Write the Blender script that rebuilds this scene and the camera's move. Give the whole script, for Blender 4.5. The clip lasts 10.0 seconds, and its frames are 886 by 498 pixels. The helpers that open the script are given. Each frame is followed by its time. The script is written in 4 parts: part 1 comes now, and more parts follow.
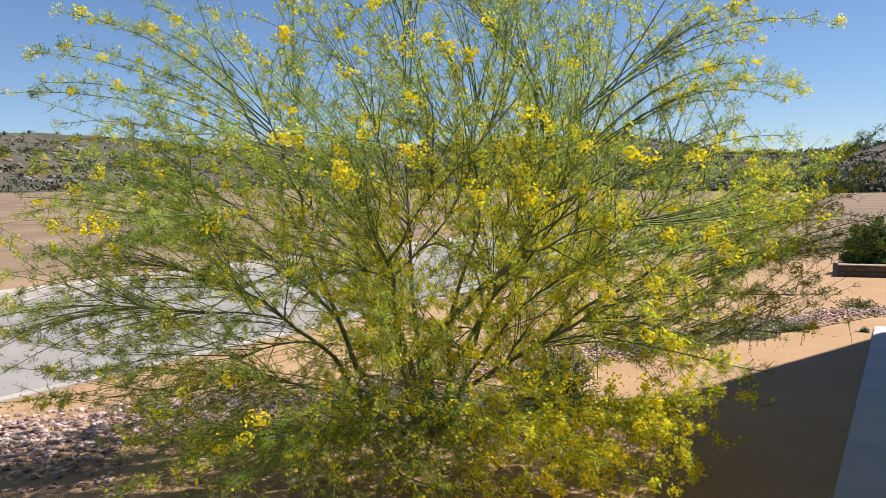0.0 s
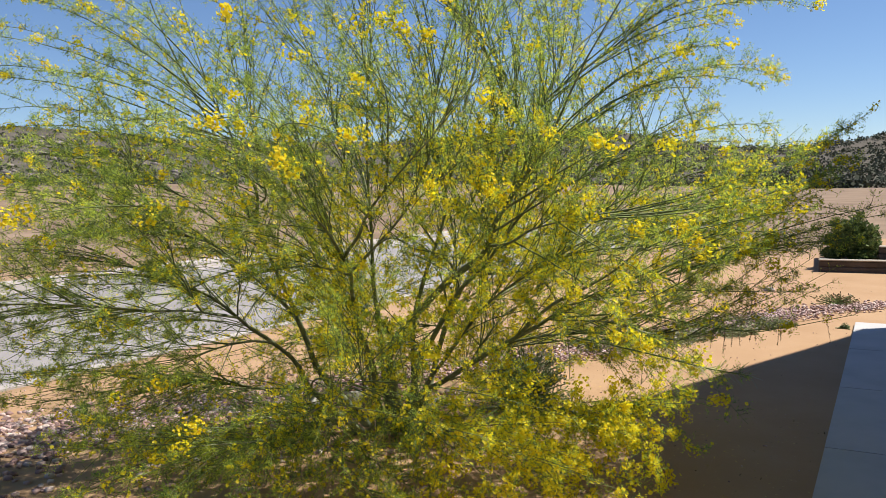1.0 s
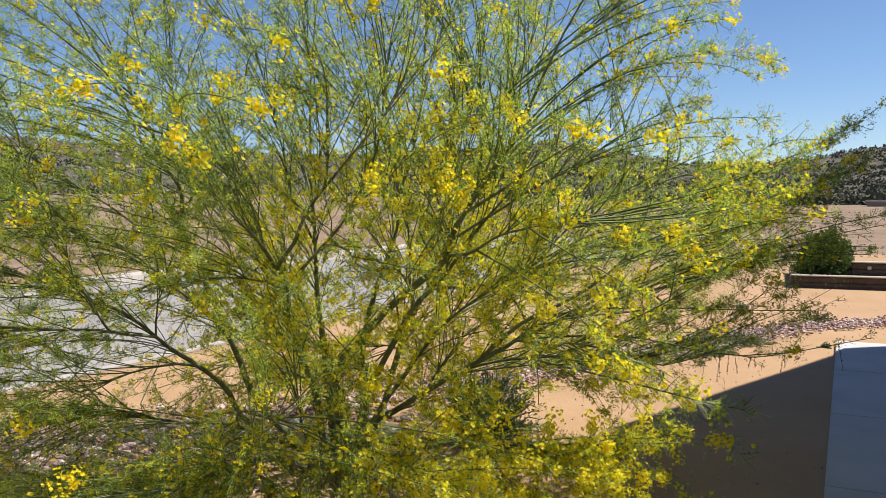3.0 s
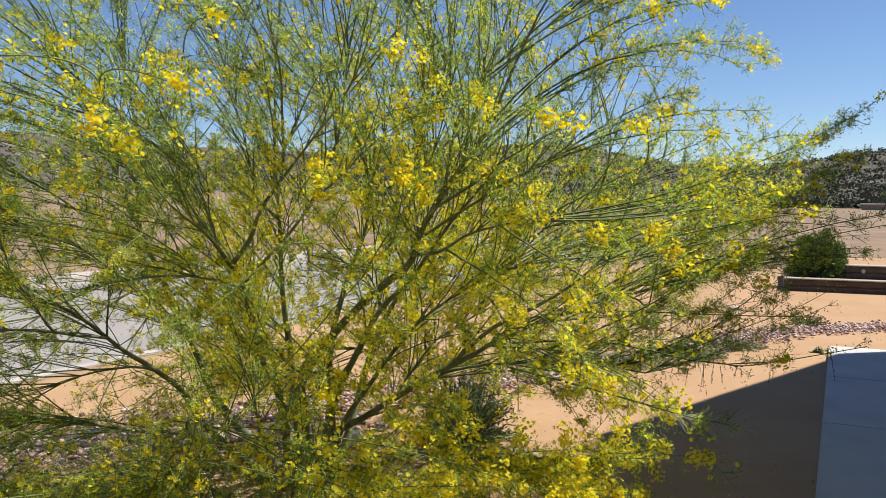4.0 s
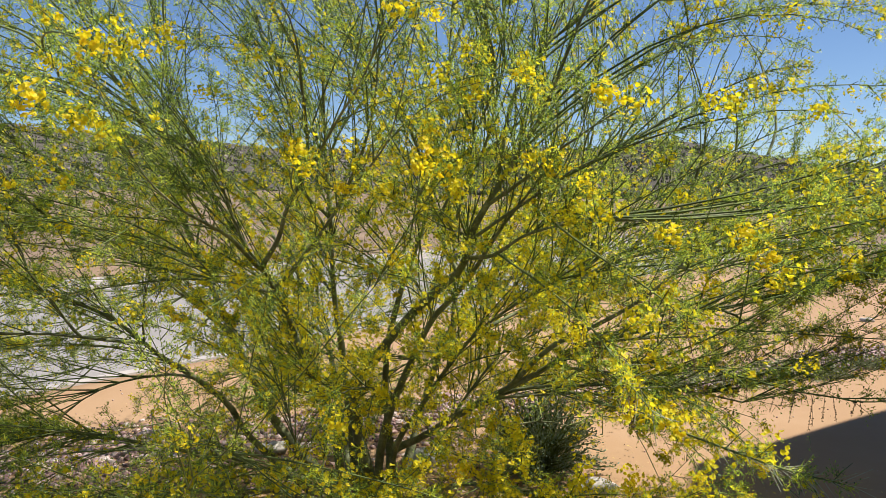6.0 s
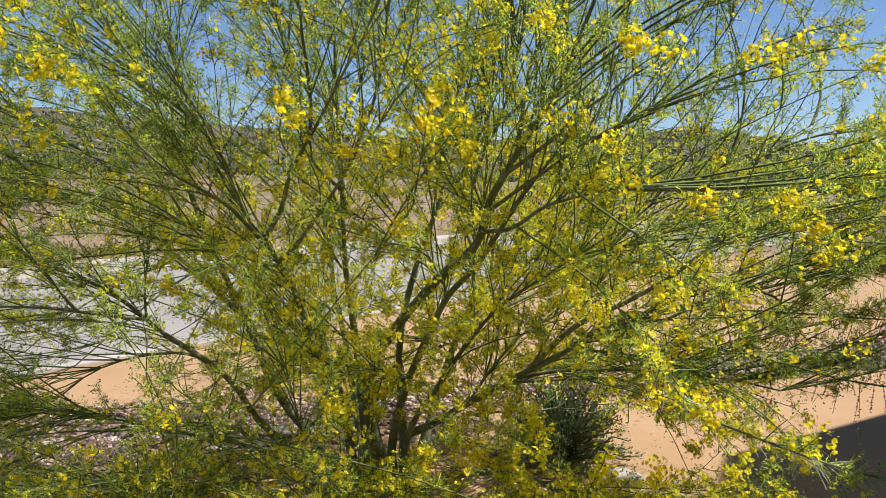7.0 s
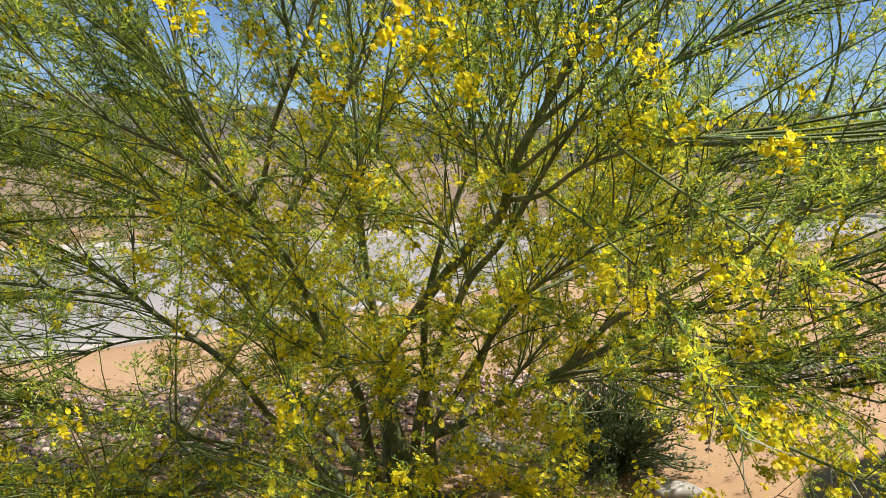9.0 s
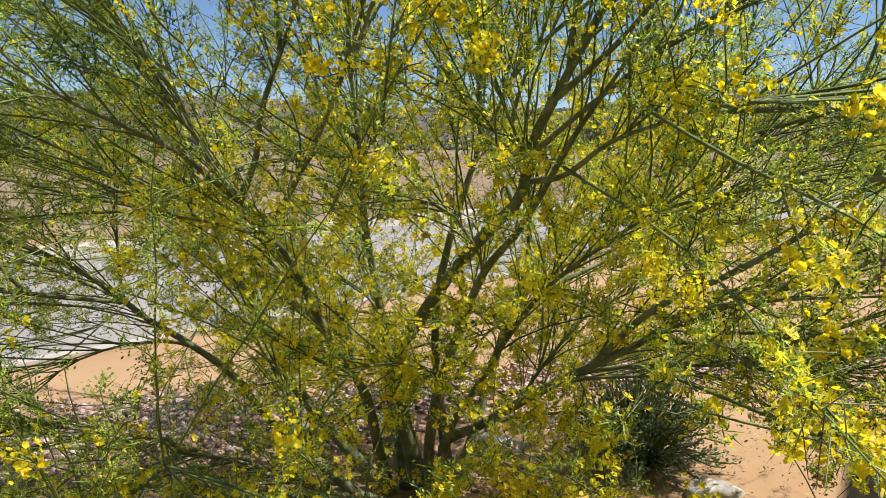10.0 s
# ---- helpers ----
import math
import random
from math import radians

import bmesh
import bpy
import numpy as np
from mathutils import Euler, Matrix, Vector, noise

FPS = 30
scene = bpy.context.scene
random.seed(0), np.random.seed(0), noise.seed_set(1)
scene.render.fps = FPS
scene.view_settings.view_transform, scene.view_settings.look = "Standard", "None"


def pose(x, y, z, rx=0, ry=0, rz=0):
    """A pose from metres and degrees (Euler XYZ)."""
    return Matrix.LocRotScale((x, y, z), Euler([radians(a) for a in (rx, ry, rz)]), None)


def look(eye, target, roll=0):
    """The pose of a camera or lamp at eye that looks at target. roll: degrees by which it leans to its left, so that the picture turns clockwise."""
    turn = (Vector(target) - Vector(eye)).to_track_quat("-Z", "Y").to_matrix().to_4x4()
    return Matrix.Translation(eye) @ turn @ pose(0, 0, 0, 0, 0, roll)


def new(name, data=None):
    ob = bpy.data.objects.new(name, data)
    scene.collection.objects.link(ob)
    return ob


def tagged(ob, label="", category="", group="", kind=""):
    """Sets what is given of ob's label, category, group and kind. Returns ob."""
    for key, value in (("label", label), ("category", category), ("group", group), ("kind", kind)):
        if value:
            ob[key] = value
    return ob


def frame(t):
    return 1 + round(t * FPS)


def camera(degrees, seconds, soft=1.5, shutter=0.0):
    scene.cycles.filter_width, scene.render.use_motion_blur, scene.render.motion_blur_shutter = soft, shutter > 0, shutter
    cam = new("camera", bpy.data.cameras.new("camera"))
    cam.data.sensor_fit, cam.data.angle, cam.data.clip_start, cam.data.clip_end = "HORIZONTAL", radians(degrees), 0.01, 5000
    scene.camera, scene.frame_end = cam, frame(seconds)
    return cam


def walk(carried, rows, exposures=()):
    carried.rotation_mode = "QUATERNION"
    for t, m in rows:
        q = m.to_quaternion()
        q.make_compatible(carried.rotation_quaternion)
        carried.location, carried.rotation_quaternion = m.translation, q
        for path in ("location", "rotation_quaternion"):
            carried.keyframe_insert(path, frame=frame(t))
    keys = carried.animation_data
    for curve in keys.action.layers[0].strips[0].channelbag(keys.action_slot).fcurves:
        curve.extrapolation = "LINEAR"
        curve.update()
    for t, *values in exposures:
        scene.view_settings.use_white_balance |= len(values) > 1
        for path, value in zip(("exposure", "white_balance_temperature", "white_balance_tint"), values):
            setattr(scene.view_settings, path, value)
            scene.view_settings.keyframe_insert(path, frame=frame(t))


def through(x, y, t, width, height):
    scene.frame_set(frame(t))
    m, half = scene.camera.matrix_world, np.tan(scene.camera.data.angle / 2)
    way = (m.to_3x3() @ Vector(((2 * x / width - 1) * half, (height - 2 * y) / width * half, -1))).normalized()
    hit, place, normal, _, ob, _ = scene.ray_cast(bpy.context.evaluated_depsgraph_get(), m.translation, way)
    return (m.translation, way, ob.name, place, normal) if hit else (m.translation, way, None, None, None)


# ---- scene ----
cam = camera(57.0, 10.0, soft=0.6)
PATH = [
    (0, (0.055, 0.118, 1.581), (0.027, 2.112, 1.434), -1.0),
    (0.5, (0.076, 0.209, 1.566), (0.065, 2.203, 1.413), -1.1),
    (1, (0.185, 0.358, 1.559), (0.193, 2.352, 1.399), -0.9),
    (1.5, (0.187, 0.508, 1.537), (0.214, 2.502, 1.381), -0.6),
    (2, (0.118, 0.693, 1.538), (0.169, 2.688, 1.394), -0.4),
    (2.5, (0.118, 0.822, 1.515), (0.19, 2.816, 1.382), -0.3),
    (3, (0.253, 0.941, 1.495), (0.344, 2.935, 1.367), -0.3),
    (3.2, (0.328, 1.012, 1.497), (0.427, 3.005, 1.368), -0.3),
    (4.3, (0.378, 1.244, 1.471), (0.471, 3.237, 1.342), 0.6),
    (4.5, (0.373, 1.325, 1.471), (0.444, 3.319, 1.343), 0.6),
    (5, (0.397, 1.451, 1.453), (0.399, 3.448, 1.329), 0.8),
    (5.5, (0.515, 1.534, 1.462), (0.427, 3.528, 1.34), 0.7),
    (5.7, (0.572, 1.575, 1.46), (0.441, 3.567, 1.336), 0.5),
    (6.8, (0.649, 1.72, 1.42), (0.408, 3.7, 1.265), 0.5),
    (7, (0.649, 1.807, 1.397), (0.4, 3.784, 1.234), 0.7),
    (7.5, (0.663, 1.973, 1.377), (0.391, 3.946, 1.199), 1.1),
    (8, (0.742, 2.094, 1.352), (0.428, 4.06, 1.165), 1.5),
    (8.5, (0.814, 2.193, 1.337), (0.44, 4.148, 1.146), 1.5),
    (9, (0.756, 2.301, 1.321), (0.327, 4.244, 1.12), 0.9),
    (9.5, (0.667, 2.404, 1.311), (0.222, 4.342, 1.098), 0.0),
    (10, (0.679, 2.517, 1.302), (0.246, 4.456, 1.072), -0.8),
]
walk(cam, [(t, look(eye, target, roll)) for t, eye, target, roll in PATH], [(0.0, 0.72, 6180, 14), (6.0, 0.71, 6180, 14), (10.0, 0.77, 6180, 14)])

# ---- sky and sun: clear day, the sun high, beyond the tree and to the right ----
SUN_AZ, SUN_EL = radians(82), radians(58)
TO_SUN = Vector((math.sin(SUN_AZ) * math.cos(SUN_EL), math.cos(SUN_AZ) * math.cos(SUN_EL), math.sin(SUN_EL)))
world = bpy.data.worlds.new("sky")
scene.world = world
world.use_nodes = True
wn = world.node_tree
sky = wn.nodes.new("ShaderNodeTexSky")
sky.sky_type, sky.sun_disc = "NISHITA", False
sky.sun_elevation, sky.sun_rotation = SUN_EL, SUN_AZ
sky.air_density, sky.dust_density, sky.ozone_density = 1.0, 0.0, 5.0
sky.altitude = 1200
wn.links.new(sky.outputs[0], wn.nodes["Background"].inputs[0])
wn.nodes["Background"].inputs[1].default_value = 0.067
sun = new("sun", bpy.data.lights.new("sun", "SUN"))
sun.data.energy, sun.data.angle, sun.data.color = 5.0, radians(0.53), (1.0, 0.93, 0.82)
sun.matrix_world = look(TO_SUN * 30, (0, 0, 0))

# ---- materials ----


def node_mat(name):
    m = bpy.data.materials.new(name)
    m.use_nodes = True
    nt = m.node_tree
    return m, nt, nt.nodes["Principled BSDF"]


def mottled(name, stops, scale=6.0, detail=8.0, rough=0.85, bump=0.3, fine=90.0, per="", spread=0.0, spec=0.3, dist=0.01):
    """Colours from two scales of noise, with relief; per: "object" or "island" shifts the tone piece by piece."""
    m, nt, b = node_mat(name)
    N, L = nt.nodes.new, nt.links.new
    geo = N("ShaderNodeNewGeometry")
    big, small = N("ShaderNodeTexNoise"), N("ShaderNodeTexNoise")
    big.inputs["Scale"].default_value, big.inputs["Detail"].default_value, big.inputs["Roughness"].default_value = scale, detail, 0.6
    small.inputs["Scale"].default_value, small.inputs["Detail"].default_value = fine, 3.0
    for n in (big, small):
        L(geo.outputs["Position"], n.inputs["Vector"])
    add = N("ShaderNodeMath")
    add.operation = "MULTIPLY_ADD"
    L(small.outputs["Fac"], add.inputs[0])
    add.inputs[1].default_value = 0.45
    mix = N("ShaderNodeMath")
    mix.operation = "MULTIPLY_ADD"
    L(big.outputs["Fac"], mix.inputs[0])
    mix.inputs[1].default_value, mix.inputs[2].default_value = 1.5, -0.48
    L(mix.outputs[0], add.inputs[2])
    fac = add.outputs[0]
    if per:
        src = N("ShaderNodeObjectInfo").outputs["Random"] if per == "object" else geo.outputs["Random Per Island"]
        sh = N("ShaderNodeMath")
        sh.operation = "MULTIPLY_ADD"
        L(src, sh.inputs[0])
        sh.inputs[1].default_value = spread
        sub = N("ShaderNodeMath")
        sub.operation = "SUBTRACT"
        L(fac, sub.inputs[0])
        sub.inputs[1].default_value = spread / 2
        L(sub.outputs[0], sh.inputs[2])
        fac = sh.outputs[0]
    ramp = N("ShaderNodeValToRGB")
    e = ramp.color_ramp.elements
    while len(e) < len(stops):
        e.new(0.5)
    for i, c in enumerate(stops):
        e[i].position = i / (len(stops) - 1)
        e[i].color = (*c, 1)
    L(fac, ramp.inputs[0])
    L(ramp.outputs[0], b.inputs["Base Color"])
    b.inputs["Roughness"].default_value = rough
    b.inputs["Specular IOR Level"].default_value = spec
    if bump:
        bp = N("ShaderNodeBump")
        bp.inputs["Strength"].default_value, bp.inputs["Distance"].default_value = bump, dist
        L(add.outputs[0], bp.inputs["Height"])
        L(bp.outputs[0], b.inputs["Normal"])
    return m


def leafy(name, stops, through=0.45, rough=0.55, clump=3.0):
    """Thin leaves or petals: some light passes through; tone varies leaf by leaf and clump by clump."""
    m, nt, b = node_mat(name)
    N, L = nt.nodes.new, nt.links.new
    geo = N("ShaderNodeNewGeometry")
    big = N("ShaderNodeTexNoise")
    big.inputs["Scale"].default_value = clump
    L(geo.outputs["Position"], big.inputs["Vector"])
    a = N("ShaderNodeMath")
    a.operation = "MULTIPLY_ADD"
    L(geo.outputs["Random Per Island"], a.inputs[0])
    a.inputs[1].default_value = 0.75
    c = N("ShaderNodeMath")
    c.operation = "MULTIPLY_ADD"
    L(big.outputs["Fac"], c.inputs[0])
    c.inputs[1].default_value, c.inputs[2].default_value = 1.3, -0.5
    L(c.outputs[0], a.inputs[2])
    ramp = N("ShaderNodeValToRGB")
    e = ramp.color_ramp.elements
    while len(e) < len(stops):
        e.new(0.5)
    for i, col in enumerate(stops):
        e[i].position = i / (len(stops) - 1)
        e[i].color = (*col, 1)
    L(a.outputs[0], ramp.inputs[0])
    L(ramp.outputs[0], b.inputs["Base Color"])
    b.inputs["Roughness"].default_value = rough
    b.inputs["Specular IOR Level"].default_value = 0.45
    tr, mx = N("ShaderNodeBsdfTranslucent"), N("ShaderNodeMixShader")
    L(ramp.outputs[0], tr.inputs[0])
    mx.inputs[0].default_value = through
    L(b.outputs[0], mx.inputs[1])
    L(tr.outputs[0], mx.inputs[2])
    L(mx.outputs[0], nt.nodes["Material Output"].inputs["Surface"])
    return m


M_LEAF = leafy("leaf_green", [(0.040, 0.080, 0.030), (0.18, 0.295, 0.06), (0.455, 0.575, 0.075), (0.80, 0.85, 0.08)], through=0.68, rough=0.45, clump=9.0)
M_PETAL = leafy("petal_yellow", [(0.87, 0.64, 0.006), (0.90, 0.78, 0.014), (0.91, 0.86, 0.035)], through=0.62, clump=8)
M_TWIG = mottled("green_twig", [(0.045, 0.062, 0.024), (0.12, 0.16, 0.046), (0.25, 0.31, 0.08)], scale=9, rough=0.7, bump=0, per="island", spread=0.5)
M_BARK = mottled("olive_bark", [(0.06, 0.07, 0.035), (0.17, 0.19, 0.095), (0.38, 0.40, 0.25)], scale=14, fine=120, rough=0.8, bump=0.5)
M_SHRUB = leafy("shrub_leaf", [(0.10, 0.16, 0.09), (0.18, 0.25, 0.145), (0.30, 0.37, 0.235)], through=0.25)
M_SAGE = leafy("dusty_leaf", [(0.17, 0.19, 0.09), (0.25, 0.27, 0.13), (0.36, 0.37, 0.19)], through=0.2)
M_DARKBUSH = leafy("dark_bush_leaf", [(0.04, 0.075, 0.02), (0.10, 0.15, 0.04), (0.24, 0.28, 0.08)], through=0.25, clump=6)
M_DRY = leafy("dry_leaf", [(0.10, 0.055, 0.03), (0.17, 0.12, 0.05), (0.20, 0.21, 0.08)], through=0.2, clump=9)
M_STRAW = mottled("pale_stalk", [(0.24, 0.27, 0.15), (0.38, 0.40, 0.25), (0.52, 0.53, 0.36)], scale=12, rough=0.6, bump=0, per="island", spread=0.4)
M_CONC = mottled("walk_concrete", [(0.353, 0.344, 0.328), (0.437, 0.428, 0.403), (0.504, 0.487, 0.462)], scale=2.5, fine=200, bump=0.1, dist=0.002)
M_KERB = mottled("kerb_concrete", [(0.28, 0.255, 0.22), (0.385, 0.35, 0.305), (0.45, 0.415, 0.36)], scale=2.0, fine=90, bump=0.2, dist=0.004)
M_ROAD = mottled("street_asphalt", [(0.20, 0.186, 0.168), (0.26, 0.243, 0.22), (0.312, 0.294, 0.268)], scale=0.7, fine=150, bump=0.3, dist=0.004)
M_ROCK = mottled("river_rock", [(0.13, 0.082, 0.072), (0.30, 0.19, 0.165), (0.47, 0.33, 0.285), (0.55, 0.47, 0.41)], scale=9, fine=80, bump=0.25, per="object", spread=0.9)
M_COBBLE = mottled("small_cobble", [(0.13, 0.082, 0.072), (0.30, 0.19, 0.165), (0.47, 0.34, 0.295), (0.55, 0.47, 0.41)], scale=9, fine=80, bump=0.25, per="island", spread=0.9)
M_PALE = mottled("pale_stone", [(0.340, 0.306, 0.255), (0.493, 0.459, 0.399), (0.595, 0.561, 0.510)], scale=7, fine=60, bump=0.4)
M_HILLROCK = mottled("hill_rock", [(0.15, 0.13, 0.105), (0.22, 0.19, 0.16), (0.31, 0.27, 0.23)], scale=0.5, fine=4, bump=0)
M_TIMBER = mottled("weathered_timber", [(0.055, 0.042, 0.034), (0.095, 0.074, 0.058), (0.145, 0.115, 0.092)], scale=8, fine=90, bump=0.5, per="object", spread=0.4)
M_CAP = mottled("pale_cap", [(0.255, 0.221, 0.178), (0.357, 0.315, 0.255), (0.442, 0.391, 0.332)], scale=5, fine=90, bump=0.3, per="object", spread=0.3)
M_STUCCO = mottled("stucco", [(0.22, 0.18, 0.135), (0.26, 0.215, 0.165), (0.30, 0.25, 0.19)], scale=2, fine=120, bump=0.4)
M_ROOF = mottled("roof_tile", [(0.20, 0.11, 0.08), (0.30, 0.17, 0.12), (0.36, 0.22, 0.16)], scale=5, fine=60, bump=0.4)
M_SCRUB = leafy("hill_scrub", [(0.046, 0.054, 0.031), (0.064, 0.070, 0.043), (0.088, 0.092, 0.06)], through=0.1, rough=0.95, clump=0.08)
M_LITTER = leafy("fallen_leaf", [(0.16, 0.10, 0.05), (0.32, 0.22, 0.10), (0.55, 0.40, 0.08)], through=0.1)
M_HILL = mottled("hill_soil", [(0.034, 0.033, 0.022), (0.065, 0.058, 0.040), (0.105, 0.090, 0.066), (0.18, 0.150, 0.115)], scale=0.22, fine=1.6, rough=0.95, bump=0)
M_GROUND = mottled("granite_sand", [(0.302, 0.186, 0.092), (0.353, 0.225, 0.118), (0.403, 0.269, 0.151)], scale=1.3, fine=220, rough=0.95, bump=0.35, dist=0.004)


def ground_colours():
    """Past the street the sand turns into dry, patchy field."""
    nt = M_GROUND.node_tree
    N, L = nt.nodes.new, nt.links.new
    b = nt.nodes["Principled BSDF"]
    near = b.inputs["Base Color"].links[0].from_socket
    geo = N("ShaderNodeNewGeometry")
    n1 = N("ShaderNodeTexNoise")
    n1.inputs["Scale"].default_value, n1.inputs["Detail"].default_value = 0.35, 12
    L(geo.outputs["Position"], n1.inputs["Vector"])
    ramp = N("ShaderNodeValToRGB")
    e = ramp.color_ramp.elements
    e.new(0.5)
    for i, c in enumerate([(0.15, 0.102, 0.06), (0.205, 0.143, 0.088), (0.26, 0.187, 0.12)]):
        e[i].position, e[i].color = (0.3, 0.5, 0.72)[i], (*c, 1)
    L(n1.outputs["Fac"], ramp.inputs[0])
    d = N("ShaderNodeVectorMath")
    d.operation = "DISTANCE"
    d.inputs[1].default_value = (3.0, 2.0, 0.0)
    L(geo.outputs["Position"], d.inputs[0])
    mr = N("ShaderNodeMapRange")
    mr.inputs["From Min"].default_value, mr.inputs["From Max"].default_value = 14.5, 19.0
    L(d.outputs["Value"], mr.inputs["Value"])
    mx = N("ShaderNodeMix")
    mx.data_type = "RGBA"
    L(mr.outputs[0], mx.inputs["Factor"])
    L(near, mx.inputs["A"])
    L(ramp.outputs[0], mx.inputs["B"])
    L(mx.outputs["Result"], b.inputs["Base Color"])


ground_colours()

# ---- mesh helpers ----
rng = np.random.default_rng(7)


def mesh_np(name, verts, faces, mat, smooth=False):
    """A mesh from arrays; all faces have the same number of corners."""
    verts, faces = np.asarray(verts, np.float32).reshape(-1, 3), np.asarray(faces, np.int32)
    me = bpy.data.meshes.new(name)
    n, k = faces.shape
    me.vertices.add(len(verts))
    me.vertices.foreach_set("co", verts.ravel())
    me.loops.add(n * k)
    me.loops.foreach_set("vertex_index", faces.ravel())
    me.polygons.add(n)
    me.polygons.foreach_set("loop_start", np.arange(0, n * k, k, dtype=np.int32))
    if smooth:
        me.polygons.foreach_set("use_smooth", np.ones(n, bool))
    me.materials.append(mat)
    me.update(calc_edges=True)
    return me


def part_np(name, verts, faces, mat, parent, label="", kind="", smooth=False):
    """Links arrays in world places as one part under its thing."""
    org = np.array(parent.matrix_world.translation) if parent else np.zeros(3)
    ob = new(name, mesh_np(name, np.asarray(verts).reshape(-1, 3) - org, faces, mat, smooth))
    ob.parent = parent
    return tagged(ob, label, "", "", kind)


def from_bm(name, bm, mat, parent=None, label="", smooth=False):
    me = bpy.data.meshes.new(name)
    bm.to_mesh(me)
    bm.free()
    me.materials.append(mat)
    if smooth:
        me.polygons.foreach_set("use_smooth", np.ones(len(me.polygons), bool))
    ob = new(name, me)
    ob.parent = parent
    return tagged(ob, label)


def empty(name, place):
    ob = new(name)
    ob.location = place
    ob.matrix_world = Matrix.Translation(place)
    ob.empty_display_size = 0.2
    return ob


def unit(v):
    return v / np.maximum(np.linalg.norm(v, axis=-1, keepdims=True), 1e-9)


def tubes(pts, rad, sides):
    """Many tubes at once: pts (M, K, 3), rad (M, K)."""
    pts, rad = np.asarray(pts, float), np.asarray(rad, float)
    m, k, _ = pts.shape
    tan = unit(np.gradient(pts, axis=1))
    ref = np.where(np.abs(tan[:, :1, 2:3]) > 0.9, np.array([1.0, 0, 0]), np.array([0, 0, 1.0]))
    a = unit(np.cross(tan, np.broadcast_to(ref, tan.shape)))
    b = np.cross(tan, a)
    ang = np.arange(sides) * 2 * np.pi / sides
    ring = a[:, :, None] * np.cos(ang)[None, None, :, None] + b[:, :, None] * np.sin(ang)[None, None, :, None]
    v = pts[:, :, None] + ring * rad[:, :, None, None]
    i, j, s = np.meshgrid(np.arange(m), np.arange(k - 1), np.arange(sides), indexing="ij")
    at = lambda jj, ss: (i * k + jj) * sides + ss % sides
    f = np.stack([at(j, s), at(j, s + 1), at(j + 1, s + 1), at(j + 1, s)], -1).reshape(-1, 4)
    return v.reshape(-1, 3), f


def quads_at(place, along, across, length, width):
    """Little diamond-ended leaves: one quad each, from its foot along its length."""
    L, W = np.asarray(length)[:, None], np.asarray(width)[:, None]
    mid = place + along * L * 0.5
    v = np.stack([place, mid + across * W * 0.5, place + along * L, mid - across * W * 0.5], 1)
    f = np.arange(len(place) * 4).reshape(-1, 4)
    return v.reshape(-1, 3), f


def blades_at(place, along, across, length, width):
    """The same with three corners: a leaflet that widens towards its blunt end."""
    L, W = np.asarray(length)[:, None], np.asarray(width)[:, None]
    end = place + along * L
    v = np.stack([place, end + across * W * 0.6, end - across * W * 0.6], 1)
    return v.reshape(-1, 3), np.arange(len(place) * 3).reshape(-1, 3)


def round_at(place, along, across, length, width):
    """A broad petal with a narrow foot and a rounded end, slightly cupped."""
    L, W = np.asarray(length)[:, None], np.asarray(width)[:, None]
    up = np.cross(along, across) * L * 0.16
    v = np.stack([place, place + along * L * 0.5 + across * W * 0.5 + up, place + along * L * 0.88 + across * W * 0.36, place + along * L * 0.97, place + along * L * 0.88 - across * W * 0.36, place + along * L * 0.5 - across * W * 0.5 + up], 1)
    return v.reshape(-1, 3), np.arange(len(place) * 6).reshape(-1, 6)


def rand_dirs(n):
    return unit(rng.normal(size=(n, 3)))


def box_bm(bm, x0, x1, y0, y1, z0, z1, bevel=0.0):
    g = bmesh.ops.create_cube(bm, size=1.0, matrix=Matrix.Translation(((x0 + x1) / 2, (y0 + y1) / 2, (z0 + z1) / 2)) @ Matrix.Diagonal((x1 - x0, y1 - y0, z1 - z0, 1)))
    if bevel:
        es = list({e for v in g["verts"] for e in v.link_edges})
        bmesh.ops.bevel(bm, geom=es, offset=bevel, segments=1, affect="EDGES")


# ---- ground: one sheet, laid out along the street ----
# s runs along the street, d across it (towards the house)
SD, DD = np.array([0.515, 0.857, 0.0]), np.array([0.857, -0.515, 0.0])
K_NEAR, K_FAR = -6.32, -13.35
GUTTER = -0.14
S_END = 31.2


def spread_steps(fine, step, far, grow=1.28):
    out, x, h = [fine], fine, step
    while x < far:
        h *= grow
        x += h
        out.append(x)
    return out


